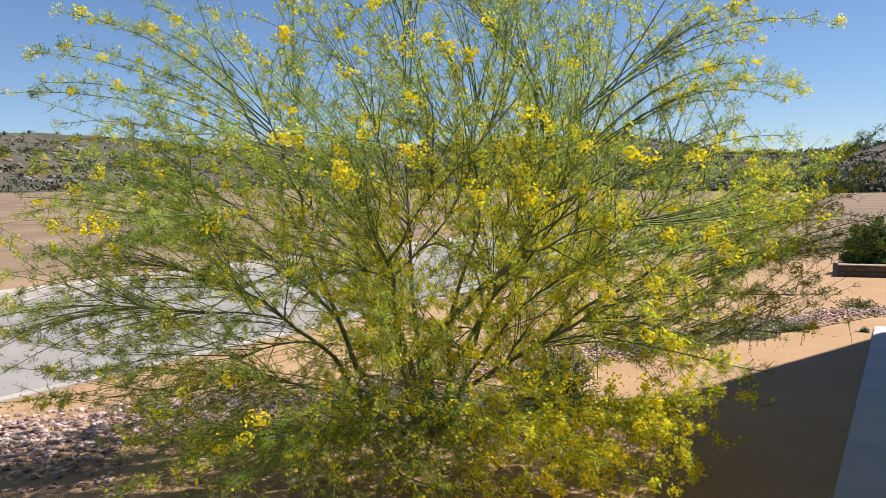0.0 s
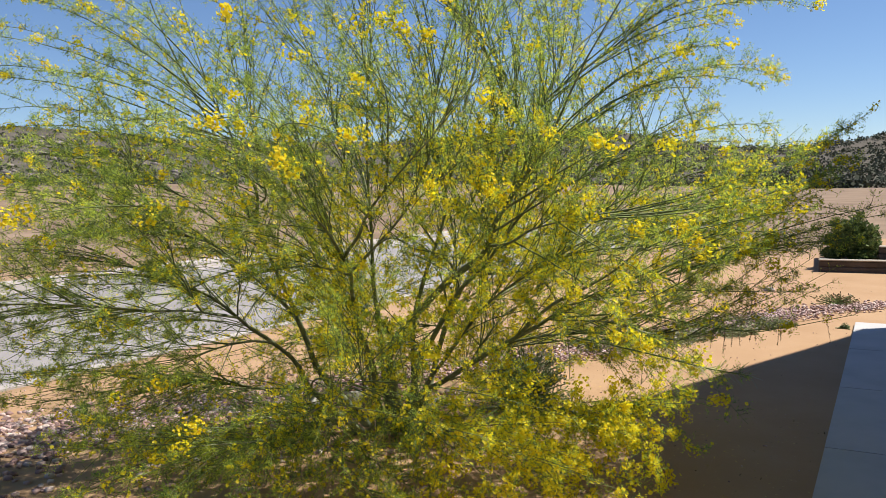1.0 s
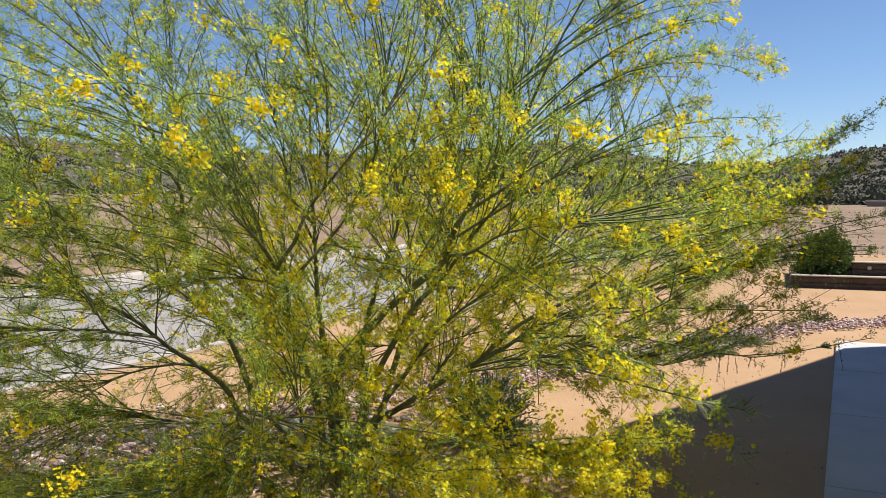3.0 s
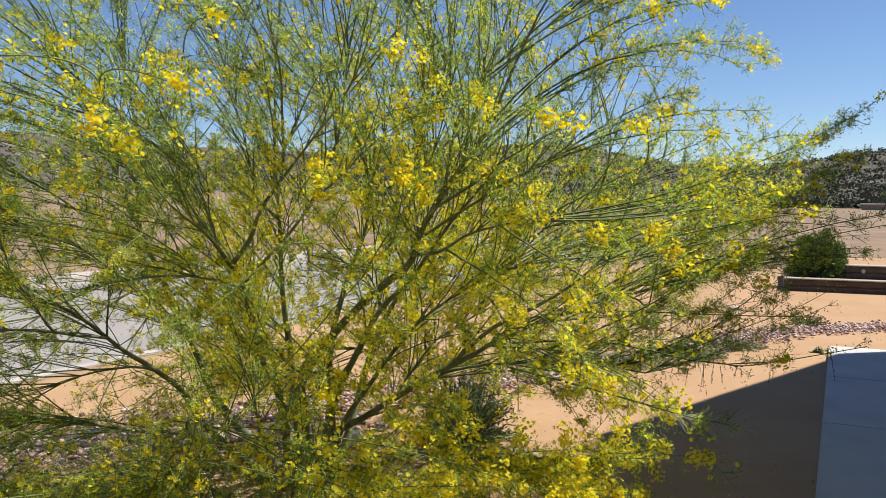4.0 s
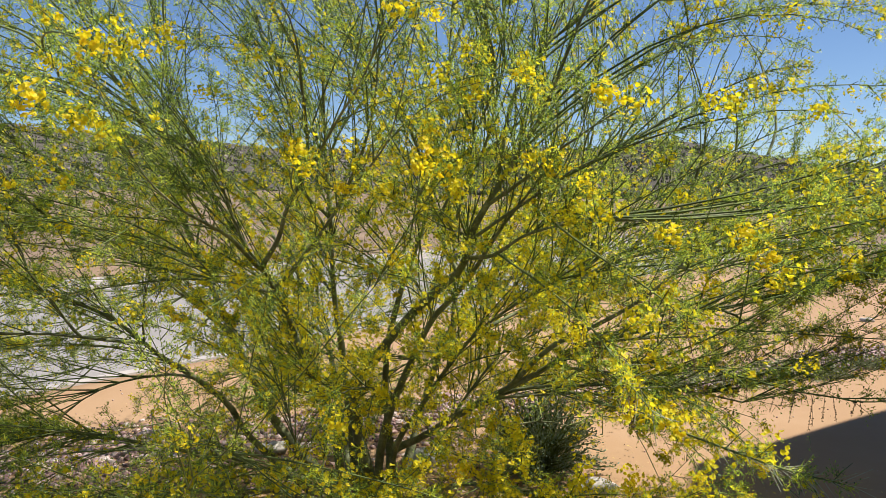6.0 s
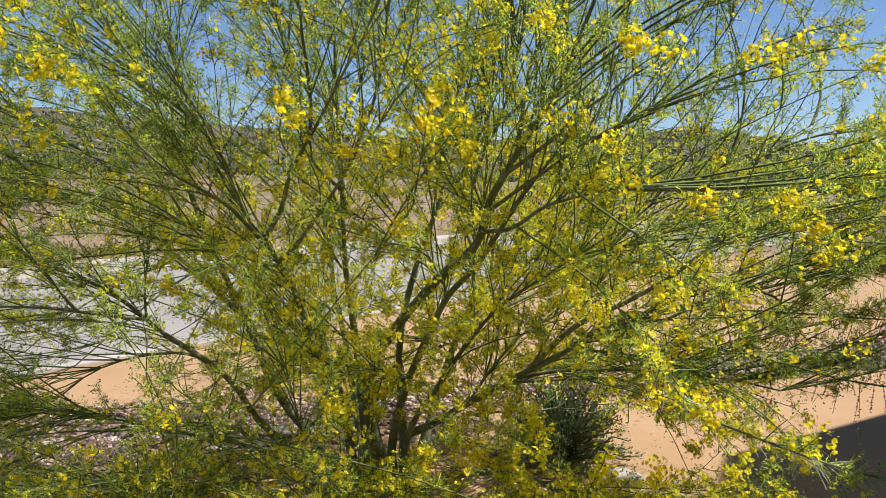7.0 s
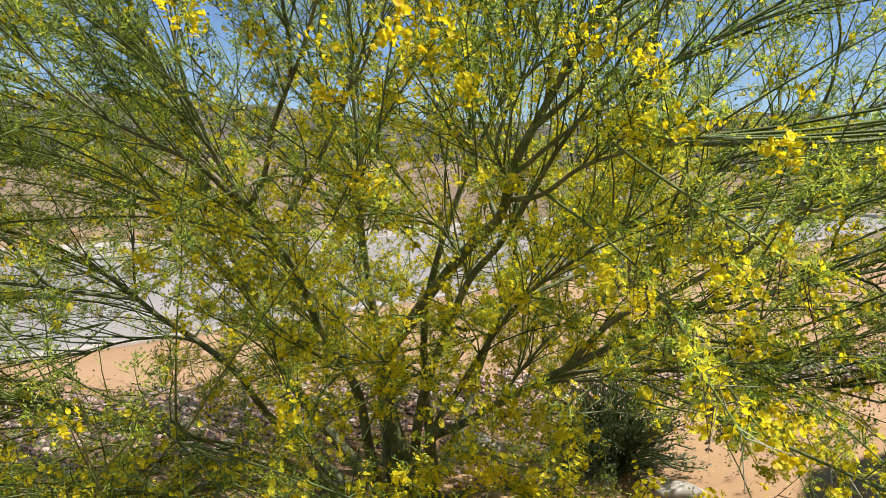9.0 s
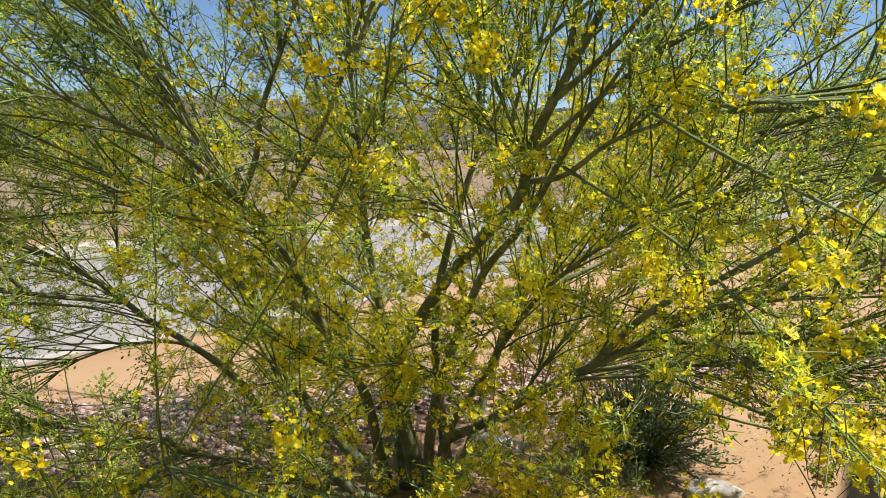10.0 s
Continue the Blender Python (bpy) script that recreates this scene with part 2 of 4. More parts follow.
def make_ground():
    s_pos = sorted(list(np.arange(-6, 34.01, 0.5)) + [S_END + 0.06, S_END + 0.07])
    s_all = sorted([-(v) for v in spread_steps(6, 0.5, 2500)][:0:-1] + s_pos + spread_steps(34, 0.5, 2500)[1:])
    d_mid = [K_FAR - 0.3, K_FAR - 0.07, K_FAR - 0.06, K_NEAR + 0.06, K_NEAR + 0.07, K_NEAR + 0.3]
    d_near = list(np.arange(-5.8, 12.01, 0.4))
    d_all = sorted([-(v) for v in spread_steps(-K_FAR + 0.6, 0.5, 2500)][::-1] + d_mid + d_near + spread_steps(12, 0.5, 2500)[1:])
    S, D = np.meshgrid(np.array(s_all), np.array(d_all), indexing="ij")
    P = S[..., None] * SD + D[..., None] * DD
    Z = np.zeros(S.shape)
    Z[(D > K_FAR - 0.065) & (D < K_NEAR + 0.065) & (S < S_END + 0.065)] = -0.3
    near = (np.hypot(P[..., 0] - 1, P[..., 1] - 5) < 16) & (D > K_NEAR + 0.35)
    bumps = np.array([noise.noise((x * 0.45, y * 0.45, 3.1)) + 0.4 * noise.noise((x * 1.7, y * 1.7, 8.0)) for x, y in zip(P[..., 0].ravel(), P[..., 1].ravel())]).reshape(S.shape)
    Z += np.where(near, 0.012 * bumps, 0)
    field = D < K_FAR - 1.0
    Z += np.where(field, 0.12 * bumps + 0.024 * np.minimum(K_FAR - D, 110), 0)
    P[..., 2] = Z
    ns, nd = S.shape
    i, j = np.meshgrid(np.arange(ns - 1), np.arange(nd - 1), indexing="ij")
    f = np.stack([i * nd + j, (i + 1) * nd + j, (i + 1) * nd + j + 1, i * nd + j + 1], -1).reshape(-1, 4)
    ob = new("ground", mesh_np("ground", P, f, M_GROUND, smooth=False))
    tagged(ob, "orange-tan decomposed granite running out into dry brown field", "ground", "", "structure")


make_ground()


def strip(name, d0, d1, s0, s1, z, mat, label, cat, lift=0.0):
    """A flat strip along the street with thickness below it."""
    bm = bmesh.new()
    n = 40
    rows = []
    for k in range(n + 1):
        s = s0 + (s1 - s0) * k / n
        rows.append([bm.verts.new(Vector(s * SD + d * DD) + Vector((0, 0, zz))) for d, zz in ((d0, z - 0.1), (d0, z), ((d0 + d1) / 2, z + lift), (d1, z), (d1, z - 0.1))])
    for a, b in zip(rows, rows[1:]):
        for q in range(4):
            bm.faces.new((a[q], b[q], b[q + 1], a[q + 1]))
    return tagged(from_bm(name, bm, mat), label, cat, "", "structure")


strip("road", K_FAR + 0.42, K_NEAR - 0.42, -60, S_END - 0.42, GUTTER + 0.004, M_ROAD, "light grey worn asphalt street, empty and sunlit", "road", 0.07)


def kerb(name, start, run, back, pieces, label):
    """Concrete kerb with gutter pan, cut by joints; run: its direction, back: the side away from the street."""
    root = new(name)
    tagged(root, label, "kerb", "", "structure")
    prof = [(-0.42, GUTTER + 0.006), (-0.06, GUTTER - 0.012), (-0.03, -0.03), (0.0, 0.004), (0.03, 0.018), (0.15, 0.018), (0.16, -0.2)]
    step = 3.0
    bm = bmesh.new()
    ends = [[bm.verts.new(Vector(s * run + q * back) + Vector((0, 0, z))) for q, z in prof] for s in (0.004, step - 0.004)]
    for q in range(len(prof) - 1):
        bm.faces.new((ends[0][q], ends[1][q], ends[1][q + 1], ends[0][q + 1]))
    for e in ends:
        bm.faces.new(e)
    bmesh.ops.recalc_face_normals(bm, faces=bm.faces)
    first = from_bm("kerb_stone", bm, M_KERB, root)
    for k in range(pieces):
        ob = first if k == 0 else new("kerb_stone", first.data)
        ob.parent = root
        ob.location = Vector(start + k * step * run)


kerb("kerb_near", -7.8 * SD + K_NEAR * DD, SD, DD, 13, "pale concrete kerb and gutter along the near side of the street")
kerb("kerb_far", -7.8 * SD + K_FAR * DD, SD, -DD, 13, "pale concrete kerb and gutter along the far side of the street")
kerb("kerb_end", S_END * SD + (K_FAR - 1.0) * DD, DD, SD, 3, "pale concrete kerb across the end of the street")

# ---- hills that close the view ----
# bearing in degrees from straight ahead, skyline height in degrees, distance of the foot
AZ = [-180, -120, -75, -55, -42, -33, -29, -25, -21, -12, -3, 5, 10, 14, 18.5, 22.3, 27.7, 33, 45, 70, 120, 180]
EL = [2.0, 2.2, 3.0, 3.6, 4.3, 4.6, 4.3, 4.0, 3.3, 3.1, 3.3, 3.3, 3.8, 3.1, 2.4, 1.95, 2.5, 3.1, 3.0, 2.4, 2.0, 2.0]
FOOT = [150, 150, 130, 120, 115, 112, 112, 118, 130, 140, 145, 145, 145, 140, 135, 130, 128, 128, 130, 140, 150, 150]


def hill_point(az, u):
    """u from 0 at the foot over 1 on the crest to 1.6 behind it; az in degrees from straight ahead."""
    el, foot = np.interp(az, AZ, EL), np.interp(az, AZ, FOOT)
    r = foot * (1 + 0.9 * u)
    crest = 1.5 + math.tan(radians(el)) * foot * 1.9
    base = np.interp(az, [-60, -25, 0, 15], [2.6, 2.3, 1.0, 0.1])
    shape = (min(u, 1.0) ** 1.25) * (1 - 0.5 * max(0, u - 1))
    x, y = r * math.sin(radians(az)), r * math.cos(radians(az))
    rough = noise.fractal((x * 0.02, y * 0.02, 4.0), 1.0, 2.0, 5)
    z = base + (crest - base) * shape * (1 + 0.10 * rough * (1 if u < 1.4 else 0.5)) + 1.2 * rough * min(u * 3, 1)
    return x, y, z - (1.2 if u <= 0 else 0)


def make_hills():
    azs, us = np.linspace(-180, 180, 601), np.concatenate([np.linspace(0, 1, 22), [1.15, 1.4, 1.8]])
    P = np.array([[hill_point(a, u) for u in us] for a in azs])
    ns, nd = P.shape[:2]
    i, j = np.meshgrid(np.arange(ns - 1), np.arange(nd - 1), indexing="ij")
    f = np.stack([i * nd + j, i * nd + j + 1, (i + 1) * nd + j + 1, (i + 1) * nd + j], -1).reshape(-1, 4)
    tagged(new("hills", mesh_np("hills", P, f, M_HILL, smooth=True)), "dry rocky hills with dark scrub round the valley", "hill", "", "structure")
    # scrub: loose clumps of blades; boulders between
    n = 6400
    az = np.where(rng.uniform(size=n) < 0.74, rng.uniform(-3, 45, n), rng.uniform(-55, 0, n))
    u = rng.uniform(-0.06, 1.02, n)
    C = np.array([hill_point(a, max(w, 0.02)) for a, w in zip(az, u)])
    low = u < 0.02
    C[:, 2] = np.where(low, np.interp(az, [-60, -25, 0, 15], [2.6, 2.3, 1.0, 0.1]), C[:, 2])
    size = rng.uniform(0.6, 2.0, n) * np.interp(az, [-30, 10, 30], [0.8, 0.9, 0.95]) * np.where(low, 1.5, 1)
    k = 14
    off = rand_dirs(n * k) * (rng.uniform(0.25, 1, (n * k, 1)) ** 0.6)
    off[:, 2] = np.abs(off[:, 2]) * 0.8
    sz = np.repeat(size, k)
    pl = np.repeat(C, k, 0) + off * sz[:, None] * 0.8
    al = unit(off + rand_dirs(n * k) * 0.6)
    ac = unit(np.cross(al, rand_dirs(n * k)))
    v, f = quads_at(pl - al * sz[:, None] * 0.2, al, ac, sz * 0.34, sz * 0.3)
    tagged(new("hill_scrub", mesh_np("hill_scrub", v, f, M_SCRUB)), "dark green chaparral scrub scattered over the hillsides", "scrub", "", "stuff")
    n = 420
    az, u = rng.uniform(-55, -8, n), rng.uniform(0.1, 0.95, n)
    V, F = [], []
    base = bmesh.new()
    bmesh.ops.create_icosphere(base, subdivisions=1, radius=1)
    iv = np.array([v.co for v in base.verts])
    fi = np.array([[v.index for v in f.verts] for f in base.faces])
    base.free()
    for q in range(n):
        s = rng.uniform(0.25, 0.8)
        vv = iv * (1 + rng.uniform(-0.25, 0.25, (len(iv), 1))) * s * np.array([1.3, 1, 0.7])
        F.append(fi + len(V) * len(iv))
        V.append(vv + np.array(hill_point(az[q], u[q])))
    tagged(new("hill_boulders", mesh_np("hill_boulders", np.concatenate(V), np.concatenate(F), M_HILLROCK)), "pale granite boulders strewn over the hillside", "boulders", "", "stuff")


make_hills()

# ---- unseen house beside the walk, added to cast the shade over the sand ----


def poly_slab(name, pts, z0, z1, mat, parent=None, label="", bevel=0.0):
    bm = bmesh.new()
    f = bm.faces.new([bm.verts.new((x, y, z0)) for x, y in pts])
    r = bmesh.ops.extrude_face_region(bm, geom=[f])
    bmesh.ops.translate(bm, verts=[v for v in r["geom"] if isinstance(v, bmesh.types.BMVert)], vec=(0, 0, z1 - z0))
    bmesh.ops.recalc_face_normals(bm, faces=bm.faces)
    if bevel:
        bmesh.ops.bevel(bm, geom=[e for e in bm.edges if min(v.co.z for v in e.verts) > z1 - 1e-4], offset=bevel, segments=2, affect="EDGES")
    return from_bm(name, bm, mat, parent, label)


def make_unseen_house():
    h = new("house")
    tagged(h, "unseen plain stucco house added beside the walk, its flat roof shaped to cast the shade", "house")
    # outline: the wanted edge of the shade, carried back along the sun to roof height
    outline = [(4.44, 6.48), (7.24, 8.85), (8.79, 9.09), (15.49, 5.19), (8.89, -8.11), (-0.78, -8.11), (2.41, -0.68), (3.67, 3.91)]
    inner = [(5.04, 6.49), (7.39, 8.49), (8.59, 8.69), (14.89, 4.99), (8.49, -7.71), (-0.21, -7.71), (2.89, -0.61), (4.14, 3.84)]
    poly_slab("wall", inner, -0.05, 4.4, M_STUCCO, h)
    poly_slab("roof", outline, 4.4, 4.6, M_ROOF, h, "unseen flat roof slab with deep eaves, shaped by the shade it casts")


make_unseen_house()

WA, WB = np.array([1.90, 4.06]), np.array([4.56, 8.86])


def make_walk():
    """The walk runs beside the house, in cast panels with open joints."""
    root = new("walkway")
    tagged(root, "smooth pale concrete walk in cast panels beside the house", "walkway", "", "structure")
    d = (WB - WA) / np.linalg.norm(WB - WA)
    n = np.array([d[1], -d[0]])
    total = np.linalg.norm(WB - WA)
    made = None
    for k in range(9):
        p = WB - d * (k + 1) * 1.52
        if made is None:
            L = 1.516
            bm = bmesh.new()
            pts = [(0, 0), tuple(d * L), tuple(d * L + n * 1.5), tuple(n * 1.5)]
            f = bm.faces.new([bm.verts.new((x, y, -0.08)) for x, y in pts])
            r = bmesh.ops.extrude_face_region(bm, geom=[f])
            bmesh.ops.translate(bm, verts=[v for v in r["geom"] if isinstance(v, bmesh.types.BMVert)], vec=(0, 0, 0.115))
            bmesh.ops.recalc_face_normals(bm, faces=bm.faces)
            bmesh.ops.bevel(bm, geom=[e for e in bm.edges if min(v.co.z for v in e.verts) > 0.03], offset=0.004, segments=2, affect="EDGES")
            ob = made = from_bm("slab", bm, M_CONC, root)
        else:
            ob = new("slab", made.data)
            ob.parent = root
        ob.location = (p[0], p[1], 0)


make_walk()

# ---- low stepped wall with its raised bed and bush ----
W0, WDIR = np.array([6.46, 13.79]), unit(np.array([0.90, -0.42]))
WBACK = np.array([-WDIR[1], WDIR[0]])


def make_wall():
    root = new("retaining_wall")
    tagged(root, "low stepped wall of dark weathered timbers with pale tops", "wall")
    ang = math.atan2(WDIR[1], WDIR[0])

    def beam(name, size, mat):
        bm = bmesh.new()
        box_bm(bm, 0, size[0], 0, size[1], 0, size[2], 0.014)
        me = bpy.data.meshes.new(name)
        bm.to_mesh(me)
        bm.free()
        me.materials.append(mat)
        return me

    t_me, c_me = beam("timber", (2.392, 0.2, 0.098), M_TIMBER), beam("cap", (2.392, 0.215, 0.022), M_CAP)
    for tier, (back, z, n) in enumerate(((0.0, 0.0, 3), (0.26, 0.215, 3))):
        for k in range(n):
            for row, (me, name, zz) in enumerate(((t_me, "timber", z), (t_me, "timber", z + 0.1), (c_me, "cap", z + 0.199))):
                ob = new(name, me)
                ob.parent = root
                p = W0 + WDIR * (k * 2.4 + 0.9 * tier) + WBACK * (back + (0.012 if row == 1 else 0.0) - (0.01 if row == 2 else 0))
                ob.matrix_basis = pose(p[0], p[1], zz - 0.012, 0, 0, math.degrees(ang) + rng.uniform(-0.3, 0.3))

    def bed_from(start, back, top):
        a = W0 + WDIR * start + WBACK * back
        b = W0 + WDIR * 7.2 + WBACK * back
        c, d = W0 + WDIR * 7.2 + WBACK * 2.6, W0 + WDIR * start + WBACK * 2.6
        tagged(poly_slab("planting_bed", [tuple(p) for p in (a, b, c, d)], -0.2, top, M_GROUND, bevel=0.03), "raised bed of sandy soil behind the timber wall", "planting bed")

    bed_from(0.0, 0.21, 0.185)
    bed_from(0.92, 0.47, 0.395)
    lamp = W0 + WDIR * 1.15 + WBACK * 0.255
    light = empty("wall_light", (lamp[0], lamp[1], 0.33))
    tagged(light, "small round white light on the timber wall", "light fitting")
    face = Matrix.Rotation(ang, 4, "Z") @ Matrix.Rotation(radians(90), 4, "X")
    for nm, r, dep, off, mat in (("housing", 0.036, 0.03, 0.0, M_CAP), ("lens", 0.026, 0.012, 0.018, M_CONC)):
        bm = bmesh.new()
        bmesh.ops.create_cone(bm, cap_ends=True, segments=20, radius1=r, radius2=r * 0.9, depth=dep, matrix=face @ Matrix.Translation((0, 0, off)))
        from_bm(nm, bm, mat, light)


make_wall()


def make_shrub(name, centre, rx, ry, h, stems, leaves, size, mat, label, category, group="", flat=0.0):
    """Stems from one root that fork into leafy shoots; an uneven dome with gaps."""
    root = empty(name, centre)
    tagged(root, label, category, group)
    c = np.array(centre)
    az = rng.uniform(0, 2 * np.pi, stems)
    el = np.arcsin(rng.uniform(0.05 + flat * 0.0, 1.0, stems) ** (1.0 + flat))
    reach = rng.uniform(0.72, 1.06, stems)
    tip = np.stack([np.cos(az) * np.cos(el) * rx, np.sin(az) * np.cos(el) * ry, np.sin(el) * h], 1) * reach[:, None]
    u = np.linspace(0, 1, 6)[None, :, None]
    pts = c + tip[:, None] * u + np.array([0, 0, 1.0]) * (u * (1 - u)) * h * 0.25 + rng.normal(size=(stems, 6, 3)) * 0.01
    pts[:, 0] = c + rng.normal(size=(stems, 3)) * np.array([0.03, 0.03, 0.0])
    v, f = tubes(pts, np.linspace(0.008, 0.0025, 6)[None].repeat(stems, 0), 4)
    part_np("stem_growth", v, f, M_TWIG, root, kind="stuff")
    k = rng.integers(0, stems, leaves)
    w = rng.uniform(0.25, 1.0, leaves) ** 0.6
    x = w * 5
    i = np.minimum(x.astype(int), 4)
    fr = (x - i)[:, None]
    pl = pts[k, i] * (1 - fr) + pts[k, i + 1] * fr + rand_dirs(leaves) * rng.uniform(0, 0.09, (leaves, 1)) * rx * 1.6
    pl[:, 2] = np.maximum(pl[:, 2], c[2] + 0.01)
    al = unit(unit(pl - c) + rand_dirs(leaves) * 0.8)
    ac = unit(np.cross(al, rand_dirs(leaves)))
    s = size * rng.uniform(0.6, 1.25, leaves)
    v, f = quads_at(pl, al, ac, s, s * 0.5)
    part_np("foliage", v, f, mat, root, kind="stuff")
    return root


bed = W0 + WDIR * 0.52 + WBACK * 0.62
make_shrub("round_bush", (bed[0], bed[1], 0.18), 0.47, 0.42, 0.74, 160, 9000, 0.07, M_DARKBUSH, "dense dark green bush in the raised bed", "bush")
make_shrub("leafy_shrub", (0.76, 5.88, 0.0), 0.36, 0.34, 0.46, 150, 9000, 0.018, M_SHRUB, "small dark green shrub beside the tree trunk", "shrub")
for x, y, r in ((2.3, 8.25, 0.5), (2.95, 8.55, 0.45), (3.55, 9.0, 0.4), (1.7, 7.95, 0.35)):
    make_shrub("ground_cover", (x, y, 0.0), r, r * 0.7, 0.055, 60, 3200, 0.028, M_SAGE, "low mat of dusty grey-green ground cover by the stones", "ground cover", "ground cover by the stones", 1.2)

make_shrub("dry_shrub", (5.0, 10.2, 0.0), 0.32, 0.2, 0.17, 46, 420, 0.03, M_DRY, "small sparse reddish-green shrub beside the stone strip", "shrub")
make_shrub("weed_tuft", (4.36, 8.68, 0.0), 0.05, 0.04, 0.05, 20, 160, 0.014, M_SHRUB, "little green weed at the corner of the walk", "weed")

# ---- palo verde tree ----
BASE = np.array([-0.12, 5.5, 0.0])
tree = empty("palo_verde_tree", tuple(BASE))
tagged(tree, "broad many-stemmed palo verde tree in yellow flower, fine green foliage", "tree")
BOUGHS = {}


def limb(name, way, r0, r1, parent=None, at=1.0):
    """A tapering stem along a smooth curve through a few places, with small bends."""
    way = [np.array(p, float) for p in way]
    if parent:
        q = BOUGHS[parent][0]
        way = [q[int(at * (len(q) - 1))]] + way
    u = np.linspace(0, 1, 26)
    # Catmull-Rom through the places
    w = np.array([2 * way[0] - way[1]] + way + [2 * way[-1] - way[-2]])
    seg = np.minimum((u * (len(way) - 1)).astype(int), len(way) - 2)
    t = (u * (len(way) - 1) - seg)[:, None]
    a, b, c, d = w[seg], w[seg + 1], w[seg + 2], w[seg + 3]
    p = 0.5 * (2 * b + (c - a) * t + (2 * a - 5 * b + 4 * c - d) * t * t + (3 * b - a - 3 * c + d) * t**3)
    seed = rng.uniform(0, 50)
    p += np.array([noise.noise_vector((seed, 4.0 * x, 1.0)) for x in u]) * 0.02 * np.sin(np.pi * u)[:, None]
    r = r0 + (r1 * 0.35 - r0) * u**0.75
    r = r * (1 + 0.06 * np.sin(u * 37 + seed))
    r = r * (0.62 if parent else 0.72)
    if not parent:
        r[:3] *= (1.5, 1.22, 1.08)
    BOUGHS[name] = (p, r)


limb("fork", [(-0.20, 5.44, -0.04), (-0.23, 5.28, 0.41), (-0.28, 5.08, 0.68), (-0.30, 4.86, 0.94), (-0.28, 4.59, 1.09), (-0.31, 4.50, 1.19)], 0.036, 0.02)
limb("fork_up", [(-0.22, 4.42, 1.30), (-0.17, 4.36, 1.40), (-0.11, 4.30, 1.48), (-0.01, 4.18, 1.59), (0.10, 4.02, 1.70), (0.19, 3.90, 1.79), (0.27, 3.78, 1.95), (0.34, 3.70, 2.30)], 0.017, 0.005, "fork")
limb("fork_left", [(-0.32, 4.38, 1.24), (-0.34, 4.24, 1.32), (-0.34, 4.05, 1.37), (-0.35, 3.88, 1.42), (-0.40, 3.72, 1.55), (-0.50, 3.60, 1.85)], 0.018, 0.005, "fork")
limb("fork_far", [(-0.33, 4.45, 1.25), (-0.36, 4.38, 1.36), (-0.38, 4.30, 1.46), (-0.41, 4.20, 1.58), (-0.44, 4.10, 1.75), (-0.55, 3.95, 2.30)], 0.014, 0.005, "fork", 0.97)
limb("fork_thin", [(-0.35, 4.42, 1.29), (-0.34, 4.30, 1.38), (-0.30, 4.10, 1.50), (-0.28, 3.95, 1.58)], 0.01, 0.004, "fork", 0.97)
limb("fork_right", [(-0.21, 4.55, 1.17), (-0.10, 4.45, 1.28), (0.00, 4.34, 1.40), (0.06, 4.26, 1.47), (0.17, 4.10, 1.56), (0.27, 3.95, 1.68), (0.38, 3.75, 2.05)], 0.017, 0.005, "fork", 0.84)
limb("fork_side", [(-0.33, 4.45, 1.12), (-0.40, 4.30, 1.17), (-0.41, 4.15, 1.25), (-0.44, 4.00, 1.30)], 0.011, 0.004, "fork", 0.8)
limb("middle", [(-0.14, 5.50, -0.04), (-0.19, 5.45, 0.50), (-0.20, 5.40, 0.71), (-0.22, 5.34, 0.95), (-0.22, 5.28, 1.09), (-0.22, 5.24, 1.42), (-0.23, 5.20, 1.64), (-0.21, 5.08, 2.10), (-0.12, 4.95, 2.80)], 0.034, 0.007)
limb("middle_left", [(-0.33, 5.20, 1.47), (-0.34, 5.10, 1.61), (-0.40, 5.00, 1.95), (-0.55, 4.85, 2.60)], 0.013, 0.005, "middle", 0.62)
limb("rising", [(-0.06, 5.46, -0.04), (-0.14, 5.33, 0.50), (0.01, 5.14, 0.75), (0.15, 4.97, 0.93), (0.28, 4.80, 1.07), (0.42, 4.62, 1.20), (0.46, 4.55, 1.34), (0.53, 4.48, 1.46), (0.61, 4.40, 1.58), (0.68, 4.30, 1.68), (0.73, 4.20, 1.80), (0.85, 4.05, 2.10), (1.05, 3.90, 2.45)], 0.04, 0.01)
limb("rising_arm", [(0.54, 4.50, 1.25), (0.65, 4.40, 1.32), (0.77, 4.30, 1.36), (0.90, 4.20, 1.39), (1.04, 4.05, 1.38)], 0.016, 0.005, "rising", 0.44)
limb("rising_up", [(0.33, 4.70, 1.32), (0.33, 4.72, 1.39), (0.36, 4.72, 1.47), (0.42, 4.70, 1.57), (0.47, 4.65, 1.69), (0.54, 4.55, 1.95), (0.62, 4.45, 2.60)], 0.015, 0.005, "rising", 0.43)
limb("rising_tall", [(0.40, 4.60, 1.35), (0.44, 4.56, 1.50), (0.50, 4.50, 1.63), (0.57, 4.40, 1.90), (0.70, 4.25, 2.45)], 0.014, 0.005, "rising", 0.5)
limb("rising_fan", [(0.66, 4.30, 1.53), (0.76, 4.15, 1.61), (0.87, 4.00, 1.68), (0.97, 3.90, 1.74)], 0.014, 0.005, "rising", 0.58)
limb("rising_out", [(0.60, 4.40, 1.40), (0.73, 4.30, 1.50), (0.86, 4.25, 1.58), (1.01, 4.20, 1.64), (1.17, 4.10, 1.67)], 0.013, 0.005, "rising", 0.5)
limb("rising_sky", [(0.60, 4.35, 1.80), (0.76, 4.35, 1.98), (0.95, 4.30, 2.14), (1.14, 4.20, 2.24)], 0.012, 0.004, "rising", 0.62)
